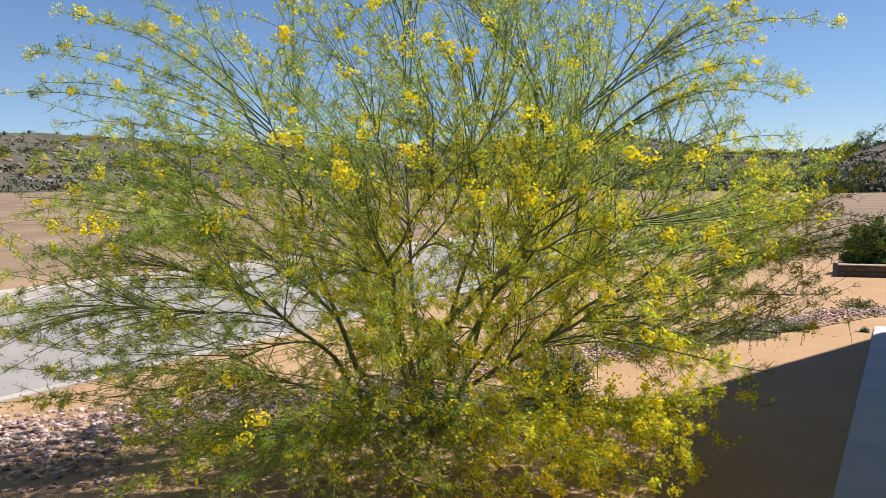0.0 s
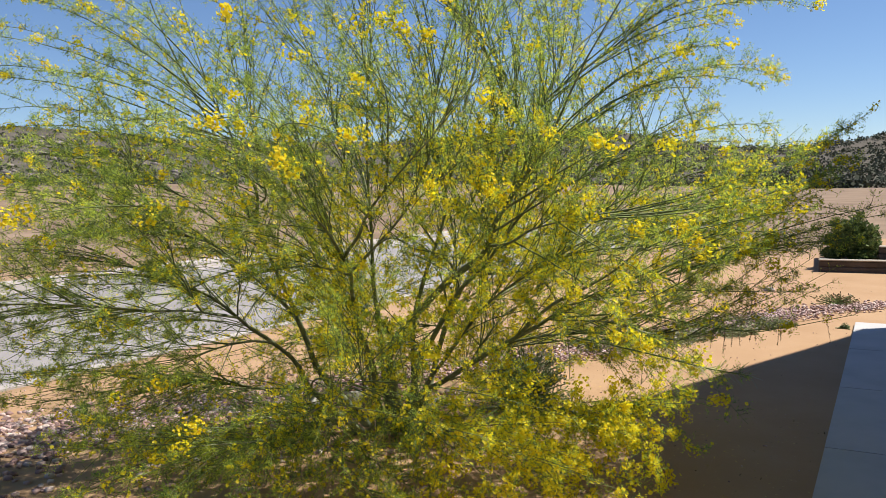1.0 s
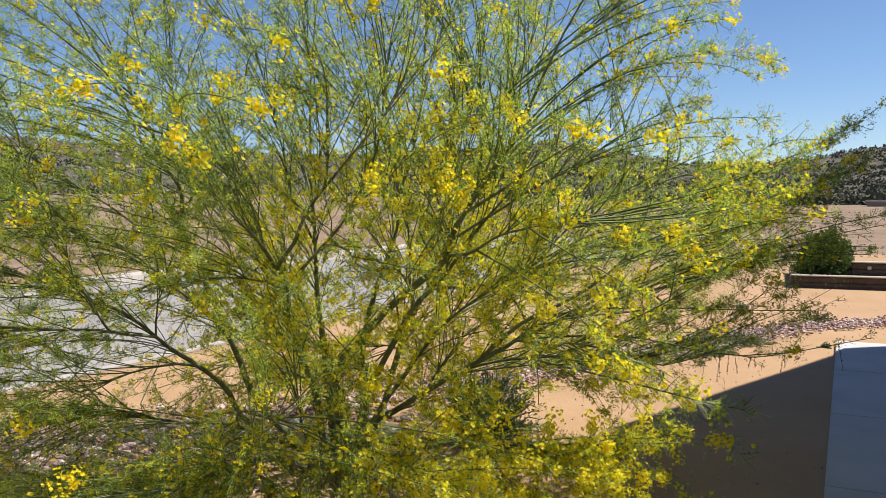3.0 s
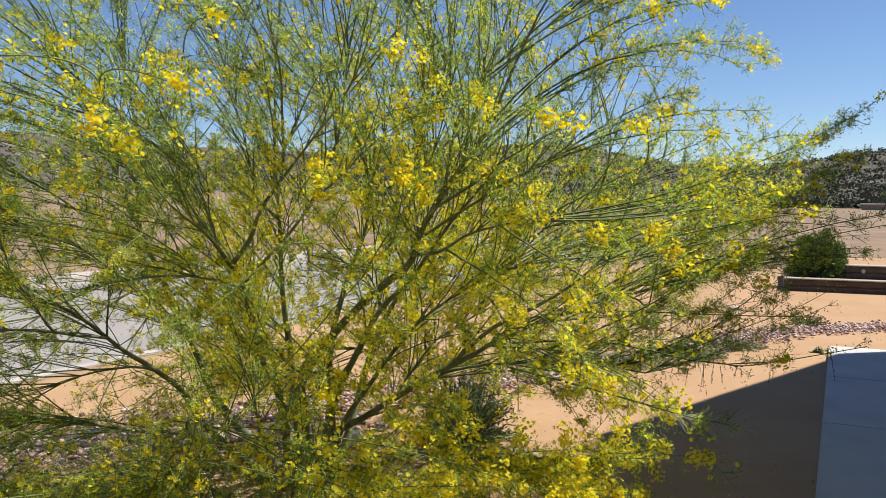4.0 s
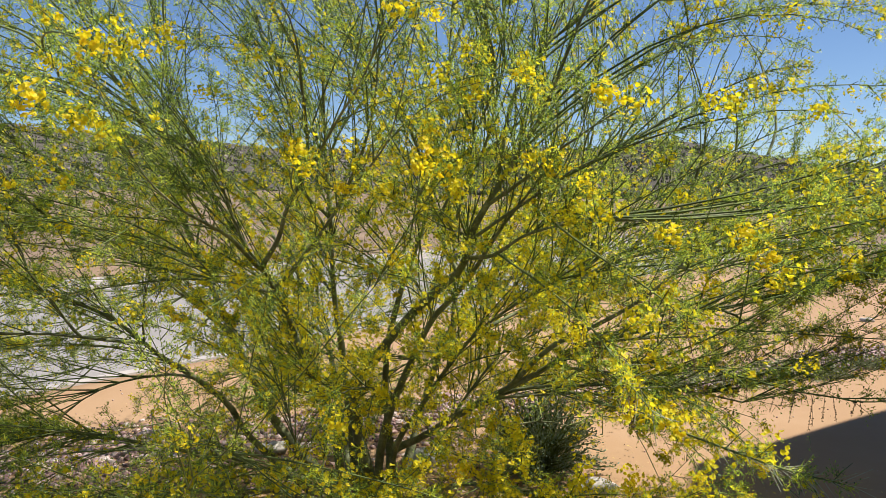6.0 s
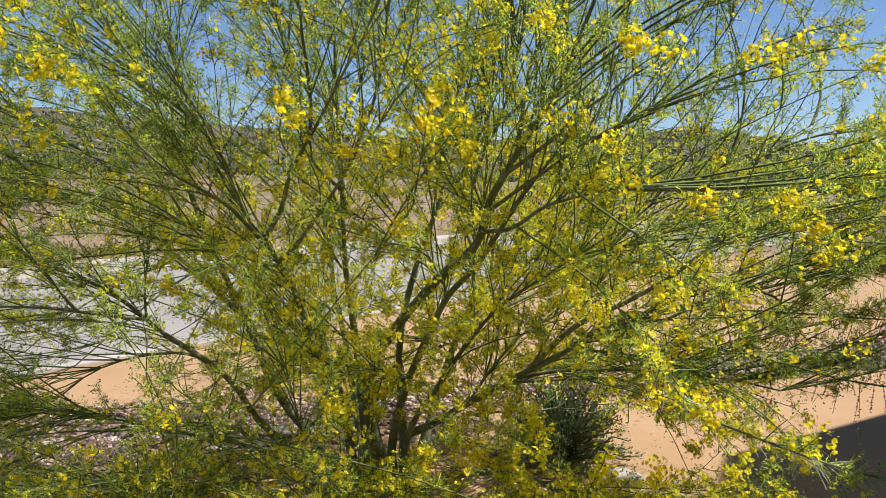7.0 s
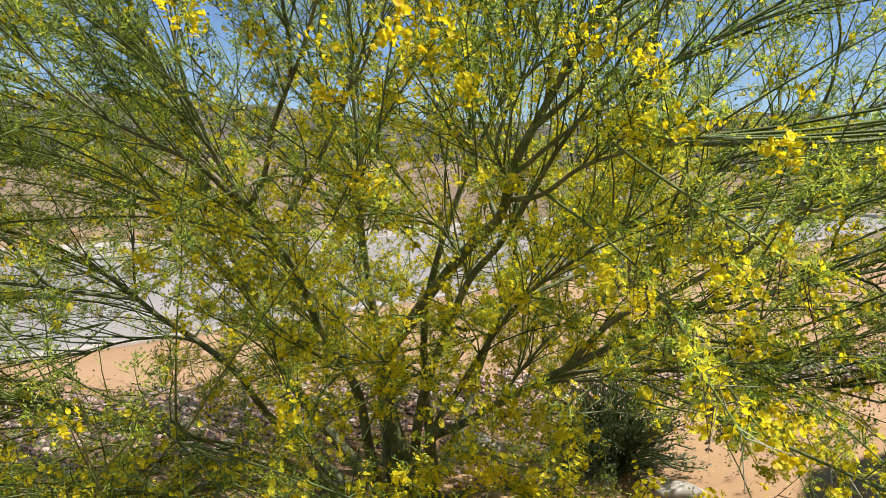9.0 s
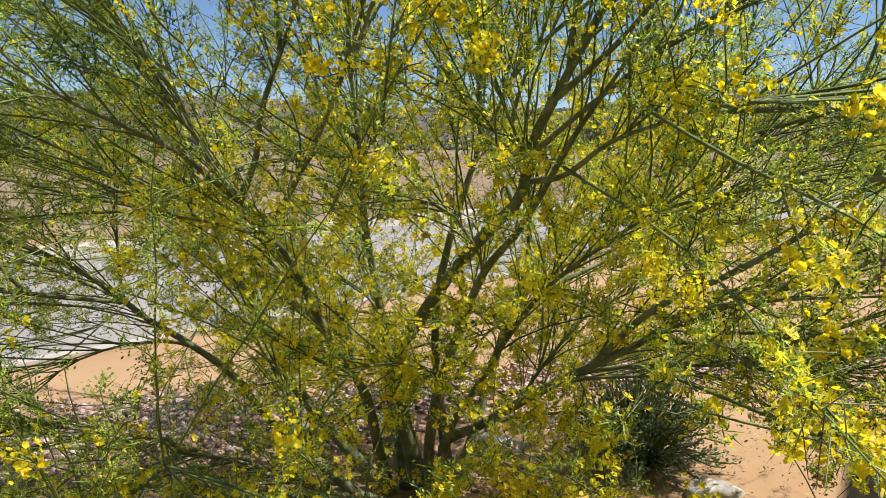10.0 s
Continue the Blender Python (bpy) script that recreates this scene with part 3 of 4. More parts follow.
limb("stout", [(0.00, 5.40, -0.04), (-0.02, 5.36, 0.18), (0.07, 5.16, 0.51), (0.20, 4.96, 0.79), (0.30, 4.82, 0.98), (0.42, 4.68, 1.12), (0.56, 4.50, 1.35), (0.70, 4.35, 1.53), (0.79, 4.20, 1.67)], 0.036, 0.008)
limb("slim", [(0.05, 5.42, -0.04), (0.07, 5.24, 0.29), (0.21, 5.08, 0.54), (0.32, 4.94, 0.73), (0.45, 4.80, 0.89), (0.62, 4.60, 1.06), (0.82, 4.35, 1.23), (0.98, 4.20, 1.33)], 0.024, 0.006)
limb("back_up", [(0.02, 5.55, -0.04), (0.01, 5.35, 0.64), (0.09, 5.24, 1.00), (0.17, 5.20, 1.20), (0.22, 5.19, 1.34), (0.22, 5.14, 1.50), (0.27, 5.05, 1.67), (0.33, 4.95, 1.95), (0.38, 4.85, 2.70)], 0.026, 0.006)
limb("low_right", [(0.04, 5.42, -0.04), (0.04, 5.36, 0.23), (0.19, 5.24, 0.35), (0.47, 4.98, 0.59), (0.67, 4.72, 0.77), (0.77, 4.60, 0.85), (0.86, 4.50, 0.92), (1.01, 4.30, 0.99), (1.17, 4.10, 1.04)], 0.034, 0.007)
limb("low_right_fork", [(0.88, 4.42, 0.86), (1.00, 4.25, 0.88), (1.14, 4.10, 0.93)], 0.012, 0.004, "low_right", 0.6)
limb("right_arm", [(0.74, 4.50, 0.92), (0.89, 4.33, 1.03), (0.99, 4.20, 1.12), (1.08, 4.10, 1.22), (1.16, 4.00, 1.31), (1.24, 3.90, 1.38), (1.33, 3.78, 1.43)], 0.018, 0.006, "low_right", 0.45)
limb("right_arm_fork", [(1.13, 4.00, 1.25), (1.21, 3.90, 1.29), (1.30, 3.75, 1.34)], 0.01, 0.004, "right_arm", 0.62)
limb("right_far", [(1.35, 4.45, 1.40), (1.80, 4.75, 1.52), (2.20, 4.95, 1.68)], 0.012, 0.004, "rising_arm", 0.7)
limb("right_low_far", [(1.20, 4.60, 1.02), (1.70, 4.75, 1.12), (2.15, 4.95, 1.22)], 0.012, 0.004, "low_right", 0.62)
limb("right_back", [(0.95, 5.05, 1.15), (1.40, 5.20, 1.45), (1.85, 5.25, 1.75)], 0.014, 0.005, "slim", 0.6)
limb("low_left", [(-0.30, 5.44, -0.04), (-0.61, 5.30, 0.30), (-0.68, 5.16, 0.52), (-0.80, 5.06, 0.66), (-0.92, 4.97, 0.76), (-1.07, 4.85, 0.94), (-1.23, 4.75, 1.05), (-1.41, 4.64, 1.15), (-1.69, 4.50, 1.24), (-2.01, 4.30, 1.29)], 0.027, 0.006)
limb("low_left_fork", [(-1.07, 4.60, 0.91), (-1.28, 4.40, 0.96), (-1.56, 4.15, 1.02), (-1.82, 3.90, 1.09)], 0.013, 0.004, "low_left", 0.5)
limb("left_up", [(-0.26, 5.56, -0.04), (-0.59, 5.50, 0.36), (-0.66, 5.42, 0.58), (-0.73, 5.34, 0.82), (-0.86, 5.28, 1.17), (-1.02, 5.38, 1.49), (-1.11, 5.36, 1.73), (-1.17, 5.26, 1.95), (-1.26, 5.15, 2.19), (-1.36, 5.00, 2.48), (-1.42, 4.85, 2.78)], 0.034, 0.007)
limb("left_twin", [(-0.86, 5.05, 1.52), (-0.91, 4.92, 1.67), (-0.93, 4.78, 1.82), (-0.95, 4.62, 1.94), (-0.99, 4.50, 2.15), (-1.08, 4.35, 2.60)], 0.02, 0.006, "left_up", 0.45)
limb("left_out", [(-1.06, 5.20, 1.31), (-1.23, 5.05, 1.48), (-1.42, 4.90, 1.62), (-1.56, 4.70, 1.76)], 0.016, 0.005, "left_up", 0.42)
limb("left_mid", [(-0.89, 5.20, 0.99), (-1.09, 5.00, 1.21), (-1.26, 4.85, 1.32), (-1.44, 4.60, 1.43)], 0.016, 0.005, "left_up", 0.3)
limb("left_inner", [(-0.82, 5.10, 1.49), (-0.82, 5.00, 1.66), (-0.84, 4.90, 1.91), (-0.83, 4.75, 2.20), (-0.80, 4.60, 2.65)], 0.014, 0.005, "left_up", 0.5)
limb("back_right", [(0.03, 5.62, -0.04), (0.30, 5.80, 0.80), (0.80, 5.95, 1.40), (1.60, 6.20, 2.00)], 0.032, 0.007)
limb("back_low", [(0.90, 5.70, 1.00), (1.50, 5.60, 1.15), (2.20, 5.40, 1.40)], 0.016, 0.005, "back_right", 0.4)
limb("back_left", [(-0.20, 5.65, -0.04), (-0.50, 6.10, 0.80), (-1.10, 6.50, 1.50), (-1.80, 6.70, 2.20)], 0.032, 0.007)
limb("back_out", [(-0.90, 6.10, 1.00), (-1.60, 5.90, 1.20), (-2.30, 5.70, 1.40)], 0.016, 0.005, "back_left", 0.4)
limb("sweep_left", [(-0.32, 5.40, -0.03), (-0.21, 4.90, 0.22), (-0.32, 4.70, 0.37), (-0.49, 4.40, 0.53), (-0.61, 4.10, 0.66)], 0.02, 0.004)
limb("sweep_far", [(-0.34, 5.42, -0.03), (-0.64, 4.75, 0.40), (-0.81, 4.50, 0.54), (-0.92, 4.30, 0.62), (-1.03, 4.00, 0.73)], 0.016, 0.004)
limb("sweep_right", [(0.05, 5.42, -0.03), (0.42, 4.80, 0.30), (0.80, 4.25, 0.46), (1.30, 3.80, 0.60)], 0.022, 0.005)
limb("sweep_middle", [(-0.12, 5.40, -0.03), (-0.10, 4.70, 0.30), (0.15, 4.10, 0.42), (0.40, 3.70, 0.50)], 0.02, 0.005)
limb("sweep_near", [(-0.25, 5.40, -0.03), (-0.40, 4.60, 0.32), (-0.60, 4.00, 0.42), (-0.90, 3.60, 0.50)], 0.02, 0.005)

for name, (p, r) in BOUGHS.items():
    v, f = tubes(p[None], r[None], 8)
    part_np("limb" if "_" in name and name.split("_")[0] in ("fork", "rising", "mid") else "stem", v, f, M_BARK, tree, smooth=True)

# wands: long slender shoots that leave the limbs and fill the crown
MID, RAD = np.array([0.02, 5.2, 1.22]), np.array([2.62, 1.85, 2.2])


def crown_tips(step, inner=0.38, outer=1.0):
    """Places for branch tips spread evenly through the crown, with gaps, uneven at its outline and open within."""
    ax = [np.arange(m - r * 1.1, m + r * 1.1, step) for m, r in zip(MID, RAD)]
    p = np.stack(np.meshgrid(*ax, indexing="ij"), -1).reshape(-1, 3)
    p = p + rng.uniform(-0.5, 0.5, p.shape) * step
    q = (p - MID) / RAD
    uneven = np.array([noise.noise((a * 2.3, b * 2.3, c * 2.3)) for a, b, c in q])
    far = np.linalg.norm(q, axis=1)
    keep = (far < outer + 0.16 * uneven) & (far > inner) & (p[:, 2] > 0.12)
    keep &= (p[:, 0] < 0.88 + 0.95 * p[:, 2]) | (p[:, 2] > 1.3)
    keep &= rng.uniform(size=len(p)) < np.interp(p[:, 2], [0, 1.9, 2.4, 3.2], [1, 1, 0.85, 0.65])
    keep &= uneven > -0.62
    sprays = np.array([noise.noise((x * 2.6, y * 2.6, z * 2.0 + 9)) for x, y, z in p])
    keep &= sprays > np.interp(p[:, 2], [0, 1.0, 1.5, 2.2], [-0.5, -0.45, -0.28, -0.12])
    keep &= rng.uniform(size=len(p)) < np.interp(np.abs(q[:, 0]), [0.5, 1.0], [1, 0.6])
    front = (np.abs(p[:, 0] - 0.05) < 0.95) & (p[:, 2] < 1.65) & (p[:, 2] > 0.42) & (p[:, 1] < 4.95)
    keep &= ~front | (rng.uniform(size=len(p)) < 0.46)
    open_side = (p[:, 0] > 0.6) & (p[:, 1] < 4.8) & (p[:, 2] > 0.8)
    keep &= ~open_side | (rng.uniform(size=len(p)) < 0.75)
    near_right = (p[:, 0] > 0.85) & (p[:, 1] < 4.45) & (p[:, 2] > 0.7)
    keep &= ~near_right | (rng.uniform(size=len(p)) < 0.16)
    sunward = (p[:, 0] > 0.95) & (p[:, 1] > 4.5) & (p[:, 1] < 5.7) & (p[:, 2] > 0.7)
    keep &= ~sunward | (rng.uniform(size=len(p)) < 0.45)
    under = (p[:, 0] > 0.4) & (p[:, 0] < 1.15) & (p[:, 1] < 5.2) & (p[:, 2] > 0.5) & (p[:, 2] < 0.95)
    keep &= ~under | (rng.uniform(size=len(p)) < 0.45)
    left_low = (p[:, 0] < -0.5) & (p[:, 1] < 5.3) & (p[:, 2] < 1.15)
    keep &= ~left_low | (rng.uniform(size=len(p)) < 0.55)
    low_back = (p[:, 1] > 5.2) & (p[:, 2] < 0.85)
    keep &= ~low_back | (rng.uniform(size=len(p)) < 0.75)
    behind = (p[:, 0] < 0.6) & (p[:, 1] > 5.5) & (p[:, 2] > 0.5)
    keep &= ~behind | (rng.uniform(size=len(p)) < 0.4)
    keep &= (p[:, 0] > -0.9) | (rng.uniform(size=len(p)) < 0.6)
    keep &= (p[:, 0] > -2.1) | (p[:, 2] < 1.8)
    keep &= (p[:, 0] < 1.72 + 0.88 * (2.48 - p[:, 2])) | (p[:, 2] < 1.6)
    airy = (p[:, 2] > 1.75) & ((p[:, 0] < -1.0) | (p[:, 0] > 1.4))
    keep &= ~airy | (rng.uniform(size=len(p)) < 0.5)
    keep &= (np.hypot(p[:, 0] - BASE[0], p[:, 1] - BASE[1]) > 0.55 - 0.4 * p[:, 2]) | (p[:, 2] > 1.3)
    return p[keep]


# open lanes through low twigs along the camera's sight lines: from, to, how wide
SIGHT_LANES = [((0.85, 3.9, 0.74), (1.2, 6.3, 0.0), 0.17), ((0.3, 3.9, 0.85), (0.0, 5.4, 0.2), 0.12), ((-0.1, 4.0, 0.8), (-0.35, 5.4, 0.25), 0.14), ((0.72, 4.2, 0.75), (0.79, 5.9, 0.28), 0.13), ((-0.42, 3.75, 0.92), (-2.5, 7.0, 0.05), 0.2), ((-0.6, 4.0, 0.6), (-1.9, 6.0, 0.0), 0.13)]


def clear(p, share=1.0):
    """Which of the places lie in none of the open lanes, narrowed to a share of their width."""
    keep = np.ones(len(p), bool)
    for a, b, wide in SIGHT_LANES:
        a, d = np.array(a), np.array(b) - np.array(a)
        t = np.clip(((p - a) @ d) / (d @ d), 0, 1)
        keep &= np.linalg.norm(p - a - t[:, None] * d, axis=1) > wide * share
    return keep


HEART = np.array([-0.12, 5.4, 0.35])


def grow_to(tips, P, T, short, long, k_pts=8, radial=0.5):
    """A gently curved branch to each tip from the best-placed stretch of the wood P, whose directions are T."""
    out, used = [], np.zeros(len(P))
    for q in tips:
        d = q - P
        ln = np.linalg.norm(d, axis=1)
        want = rng.uniform(short, long)
        c = (d * T).sum(1) / ln
        k = np.argmin(np.abs(ln - want) * np.where(ln > want, 1.0, 0.7) + 0.8 * np.abs(1 - c - 0.14) * want * 1.6 + radial * want * (1 - (d @ unit(q - HEART)) / ln) + 0.1 * used + 0.6 * want * np.maximum(0, -d[:, 2] / ln) + rng.uniform(0, 0.1, len(ln)))
        used += np.exp(-((P - P[k]) ** 2).sum(1) / 0.1**2)
        mid = P[k] + (T[k] * 0.5 + d[k] / ln[k] * 0.5) * ln[k] * 0.45 + np.array([0, 0, 0.05 * ln[k]]) + rng.normal(size=3) * 0.03
        t = np.linspace(0, 1, k_pts)[:, None]
        out.append(P[k] * (1 - t) ** 2 + mid * 2 * t * (1 - t) + q * t * t)
    return np.array(out)


def wood(curves, first):
    """Places and directions along branches, from the given point of each on."""
    return np.concatenate([c[first:] for c in curves]), np.concatenate([unit(np.gradient(c, axis=0))[first:] for c in curves])


# boughs: side branches off the limbs
P1, T1 = wood([p for p, _ in BOUGHS.values()], 6)
side_tips = crown_tips(0.43, 0.3, 0.84)
gap = np.array([np.min(((P1 - x) ** 2).sum(1)) for x in side_tips])
side_tips = side_tips[gap > 0.22**2]
side_pts = grow_to(side_tips, P1, T1, 0.35, 0.7, 10)
side_pts += np.cumsum(rng.normal(size=side_pts.shape) * 0.010, axis=1) * np.linspace(0, 1, 10)[None, :, None]
side_len = np.linalg.norm(np.diff(side_pts, axis=1), axis=2).sum(1)
for c, ln in zip(side_pts, side_len):
    v, f = tubes(c[None], ((0.0036 + 0.0048 * min(ln, 1.2)) * np.linspace(1, 0.35, 10))[None], 6)
    part_np("bough", v, f, M_BARK, tree, smooth=True)


def cloud(n, lo, hi):
    """n places spread at random through a box."""
    return rng.uniform(lo, hi, (n, 3))


K = 8
P2, T2 = wood(list(side_pts), 2)
P3, T3 = wood([p[:-5] for p, _ in BOUGHS.values()], 10)
P2, T2 = np.concatenate([P2, P3]), np.concatenate([T2, T3])
tips = crown_tips(0.194, 0.18)
low = crown_tips(0.2)
tips = np.concatenate([tips, low[(low[:, 2] < 0.75) & (low[:, 1] < 4.9) & (rng.uniform(size=len(low)) < 0.3)]])
skirt = cloud(14, (-1.1, 3.45, 0.08), (0.8, 4.4, 0.4))
back = crown_tips(0.2, 0.1)
back = back[(back[:, 1] > 5.05) & (np.abs(back[:, 0] + 0.4) < 0.9) & (back[:, 2] > 0.25) & (back[:, 2] < 1.6) & (rng.uniform(size=len(back)) < 0.3)]
above = crown_tips(0.21)
above = above[(above[:, 0] > 0.4) & (above[:, 0] < 1.25) & (above[:, 1] < 4.7) & (above[:, 2] > 1.45) & (above[:, 2] < 2.6) & (rng.uniform(size=len(above)) < 0.7)]
outside = crown_tips(0.21)
outside = outside[(outside[:, 0] > 1.05) & (outside[:, 1] < 5.2) & (outside[:, 2] > 0.8) & (outside[:, 2] < 1.55) & (rng.uniform(size=len(outside)) < 0.3)]
low_skirt = cloud(68, (-1.6, 3.35, 0.08), (0.2, 4.05, 0.33))
mass = cloud(60, (0.35, 3.5, 0.2), (1.12, 4.4, 0.55))
near_left = cloud(26, (-1.5, 3.15, 1.05), (-0.35, 4.4, 1.95))
far_right = cloud(70, (1.3, 4.5, 0.95), (2.2, 5.6, 1.8))
far_left = cloud(70, (-2.3, 3.9, 1.0), (-1.1, 5.0, 1.75))
mid_right = cloud(38, (1.6, 4.35, 0.9), (2.25, 5.0, 1.5))
low_far_left = cloud(34, (-2.6, 3.9, 0.45), (-1.5, 5.0, 1.05))
near_low = cloud(22, (0.85, 3.7, 0.3), (1.3, 4.5, 0.8))
right_low = cloud(20, (1.15, 4.4, 0.7), (2.05, 5.7, 1.1))
left_front = cloud(60, (-1.7, 3.5, 0.3), (-0.45, 4.6, 0.8))
high_left = cloud(12, (-2.15, 4.2, 1.7), (-1.2, 5.3, 2.6))
tips = np.concatenate([tips, skirt, back, above, outside, low_skirt, mass, near_left, far_right, mid_right, far_left, high_left, low_far_left, near_low, right_low, left_front])
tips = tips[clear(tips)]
gap = np.array([np.min(((P2 - x) ** 2).sum(1)) for x in tips])
wand_pts = grow_to(tips[gap > 0.1**2], P2, T2, 0.4, 1.0, radial=0.8)
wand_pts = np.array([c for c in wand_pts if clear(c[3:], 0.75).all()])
W_LEN = np.linalg.norm(np.diff(wand_pts, axis=1), axis=2).sum(1)
wand_pts += np.cumsum(rng.normal(size=wand_pts.shape) * 0.011, axis=1) * np.linspace(0, 1, K)[None, :, None]
wand_rad = (0.0014 + 0.0018 * np.minimum(W_LEN, 1.2))[:, None] * np.linspace(1, 0.3, K)[None]

# long single wands that reach out past the crown
far_az = np.concatenate([rng.uniform(-55, 10, 12), rng.uniform(155, 215, 8)])
far_el = np.concatenate([rng.uniform(-2, 9, 12), rng.uniform(0, 25, 8)])
ca, sa, ce, se = np.cos(np.radians(far_az)), np.sin(np.radians(far_az)), np.cos(np.radians(far_el)), np.sin(np.radians(far_el))
reach_tips = MID + np.stack([ca * ce, sa * ce, se], 1) * RAD * rng.uniform(0.94, 1.1, (len(ca), 1))
long_pts = grow_to(reach_tips, P2, T2, 0.75, 1.2, radial=0.7)
long_pts += np.cumsum(rng.normal(size=long_pts.shape) * 0.004, axis=1) * np.linspace(0, 1, K)[None, :, None]
wand_pts = np.concatenate([wand_pts, long_pts])
wand_rad = np.concatenate([wand_rad, np.linspace(0.0038, 0.0013, K)[None].repeat(len(long_pts), 0)])

# long arching wands at the outline, each with a sister beside it
ARCHES = []


def arch(root, at, tip, lift=0.1):
    """Two wands that leave a limb along its run and bow out to a tip."""
    p = BOUGHS[root][0]
    for q in range(2):
        k = int(np.clip(at - 0.07 * q, 0.1, 0.96) * (len(p) - 1))
        end = np.array(tip) + q * rng.normal(size=3) * np.array([0.14, 0.16, 0.1])
        ln = np.linalg.norm(end - p[k])
        mid = p[k] * 0.55 + end * 0.45 + unit(p[k] - p[k - 1]) * 0.12 * ln + np.array([0, 0, lift * ln])
        t = np.linspace(0, 1, K)[:, None]
        c = p[k] * (1 - t) ** 2 + mid * 2 * t * (1 - t) + end * t * t
        ARCHES.append(c + np.cumsum(rng.normal(size=c.shape) * 0.005, axis=0) * t)


arch("rising", 0.8, (1.42, 3.95, 2.145), 0.2)
arch("rising_sky", 0.55, (1.66, 4.50, 2.46), 0.2)
arch("rising_sky", 0.4, (1.70, 4.55, 2.36))
arch("rising_sky", 0.9, (1.44, 4.45, 2.62))
arch("rising", 0.72, (2.07, 4.87, 2.12), 0.2)
arch("rising", 0.78, (1.92, 4.72, 2.04), 0.2)
arch("rising_out", 0.5, (1.88, 4.49, 1.84), 0.12)
arch("rising_out", 0.7, (1.70, 4.75, 1.95))
arch("rising_arm", 0.8, (2.38, 4.69, 1.82), -0.1)
arch("rising_arm", 0.9, (2.20, 4.40, 1.63), -0.08)
arch("low_right", 0.9, (2.14, 5.02, 1.38), 0.05)
arch("low_right", 0.8, (2.30, 4.75, 1.20), 0.05)
arch("left_twin", 0.7, (-2.08, 4.60, 2.57))
arch("left_twin", 0.6, (-2.12, 4.60, 2.40))
arch("left_twin", 0.5, (-2.21, 4.70, 2.20))
arch("left_twin", 0.35, (-2.11, 4.60, 1.99))
arch("left_twin", 0.8, (-1.62, 4.60, 2.60), 0.15)
arch("left_inner", 0.3, (-1.61, 4.40, 1.83))
arch("left_out", 0.8, (-2.25, 4.50, 1.70))
N_FREE = len(wand_pts)
wand_pts = np.concatenate([wand_pts, ARCHES])
wand_rad = np.concatenate([wand_rad, np.linspace(0.0042, 0.0012, K)[None].repeat(len(ARCHES), 0)])

# single long wands that droop out on the side of the walk
TRAILS = [
    [(0.55, 4.32, 1.27), (0.79, 3.90, 1.13), (0.86, 3.60, 1.06), (0.90, 3.25, 1.02)],
    [(0.70, 4.22, 1.40), (0.88, 3.90, 1.27), (0.96, 3.70, 1.22), (1.02, 3.52, 1.16)],
    [(0.80, 4.35, 0.80), (1.12, 3.85, 0.80), (1.27, 3.70, 0.78), (1.44, 3.62, 0.76)],
    [(0.86, 4.66, 0.84), (1.32, 4.40, 0.87), (1.59, 4.25, 0.83), (2.06, 4.00, 0.94)],
    [(0.90, 4.80, 0.92), (1.25, 4.70, 0.97), (1.56, 4.50, 0.99), (2.01, 4.25, 1.01)],
    [(0.98, 4.62, 1.34), (1.40, 4.55, 1.45), (1.83, 4.60, 1.56), (2.28, 4.70, 1.78)],
]


def bezier_row(way, n):
    """n places along one smooth curve led by four places."""
    t = np.linspace(0, 1, n)[:, None]
    a, b, c, d = (np.array(p) for p in way)
    b2, c2 = (-5 * a + 18 * b - 9 * c + 2 * d) / 6, (2 * a - 9 * b + 18 * c - 5 * d) / 6
    return a * (1 - t) ** 3 + 3 * b2 * t * (1 - t) ** 2 + 3 * c2 * t * t * (1 - t) + d * t**3


trail_pts = np.array([bezier_row(w, K) for w in TRAILS])
wand_pts = np.concatenate([wand_pts, trail_pts])
wand_rad = np.concatenate([wand_rad, np.linspace(0.0046, 0.0014, K)[None].repeat(len(trail_pts), 0)])

# shoots that carry the fullest flower heads
HEADS_LEFT = [
    (-0.3, 3.44, 1.82), (-0.15, 3.99, 2.255), (-0.05, 3.95, 2.27), (-1.28, 3.1, 1.46), (-0.55, 4.63, 1.22), (-0.1, 3.34, 1.935), (0.16, 3.31, 1.55),
    (-0.36, 3.34, 1.62), (-0.37, 3.2, 1.657), (-0.71, 3.89, 2.3), (-0.56, 3, 1.77), (-0.43, 4.1, 2.14), (-0.1, 2.95, 1.71), (-0.57, 4.77, 1.19),
    (0.26, 3.94, 1.46), (0.14, 3.75, 0.83), (-0.84, 3.27, 0.85), (-0.76, 3.35, 0.66), (0.16, 4.59, 0.25), (0.03, 3.95, 2.22), (0.15, 3.95, 2.2),
    (0.23, 4, 2.36), (-0.32, 4, 2.45), (0.15, 3.9, 1.56), (-0.17, 4.4, 0.41), (0.07, 4.2, 0.32), (0.28, 4.4, 0.45),
]
HEADS_LOW = [
    (1.2, 4.1, 1.09), (0.996, 3.6, 0.9), (0.9, 3.58, 0.945), (0.8, 4.04, 1.05), (0.98, 3.76, 1.03), (0.74, 3.8, 1.09), (1.08, 4, 0.83),
    (0.96, 3.95, 0.88), (0.62, 4.3, 0.68), (1.27, 3.75, 0.8), (1.77, 4.05, 0.88), (0.55, 4.3, 0.51), (0.7, 4.2, 0.49), (0.65, 4.35, 0.54),
    (0.83, 4.1, 0.62), (0.95, 3.95, 0.65), (0.58, 4.2, 0.53), (0.73, 4, 0.47),
]
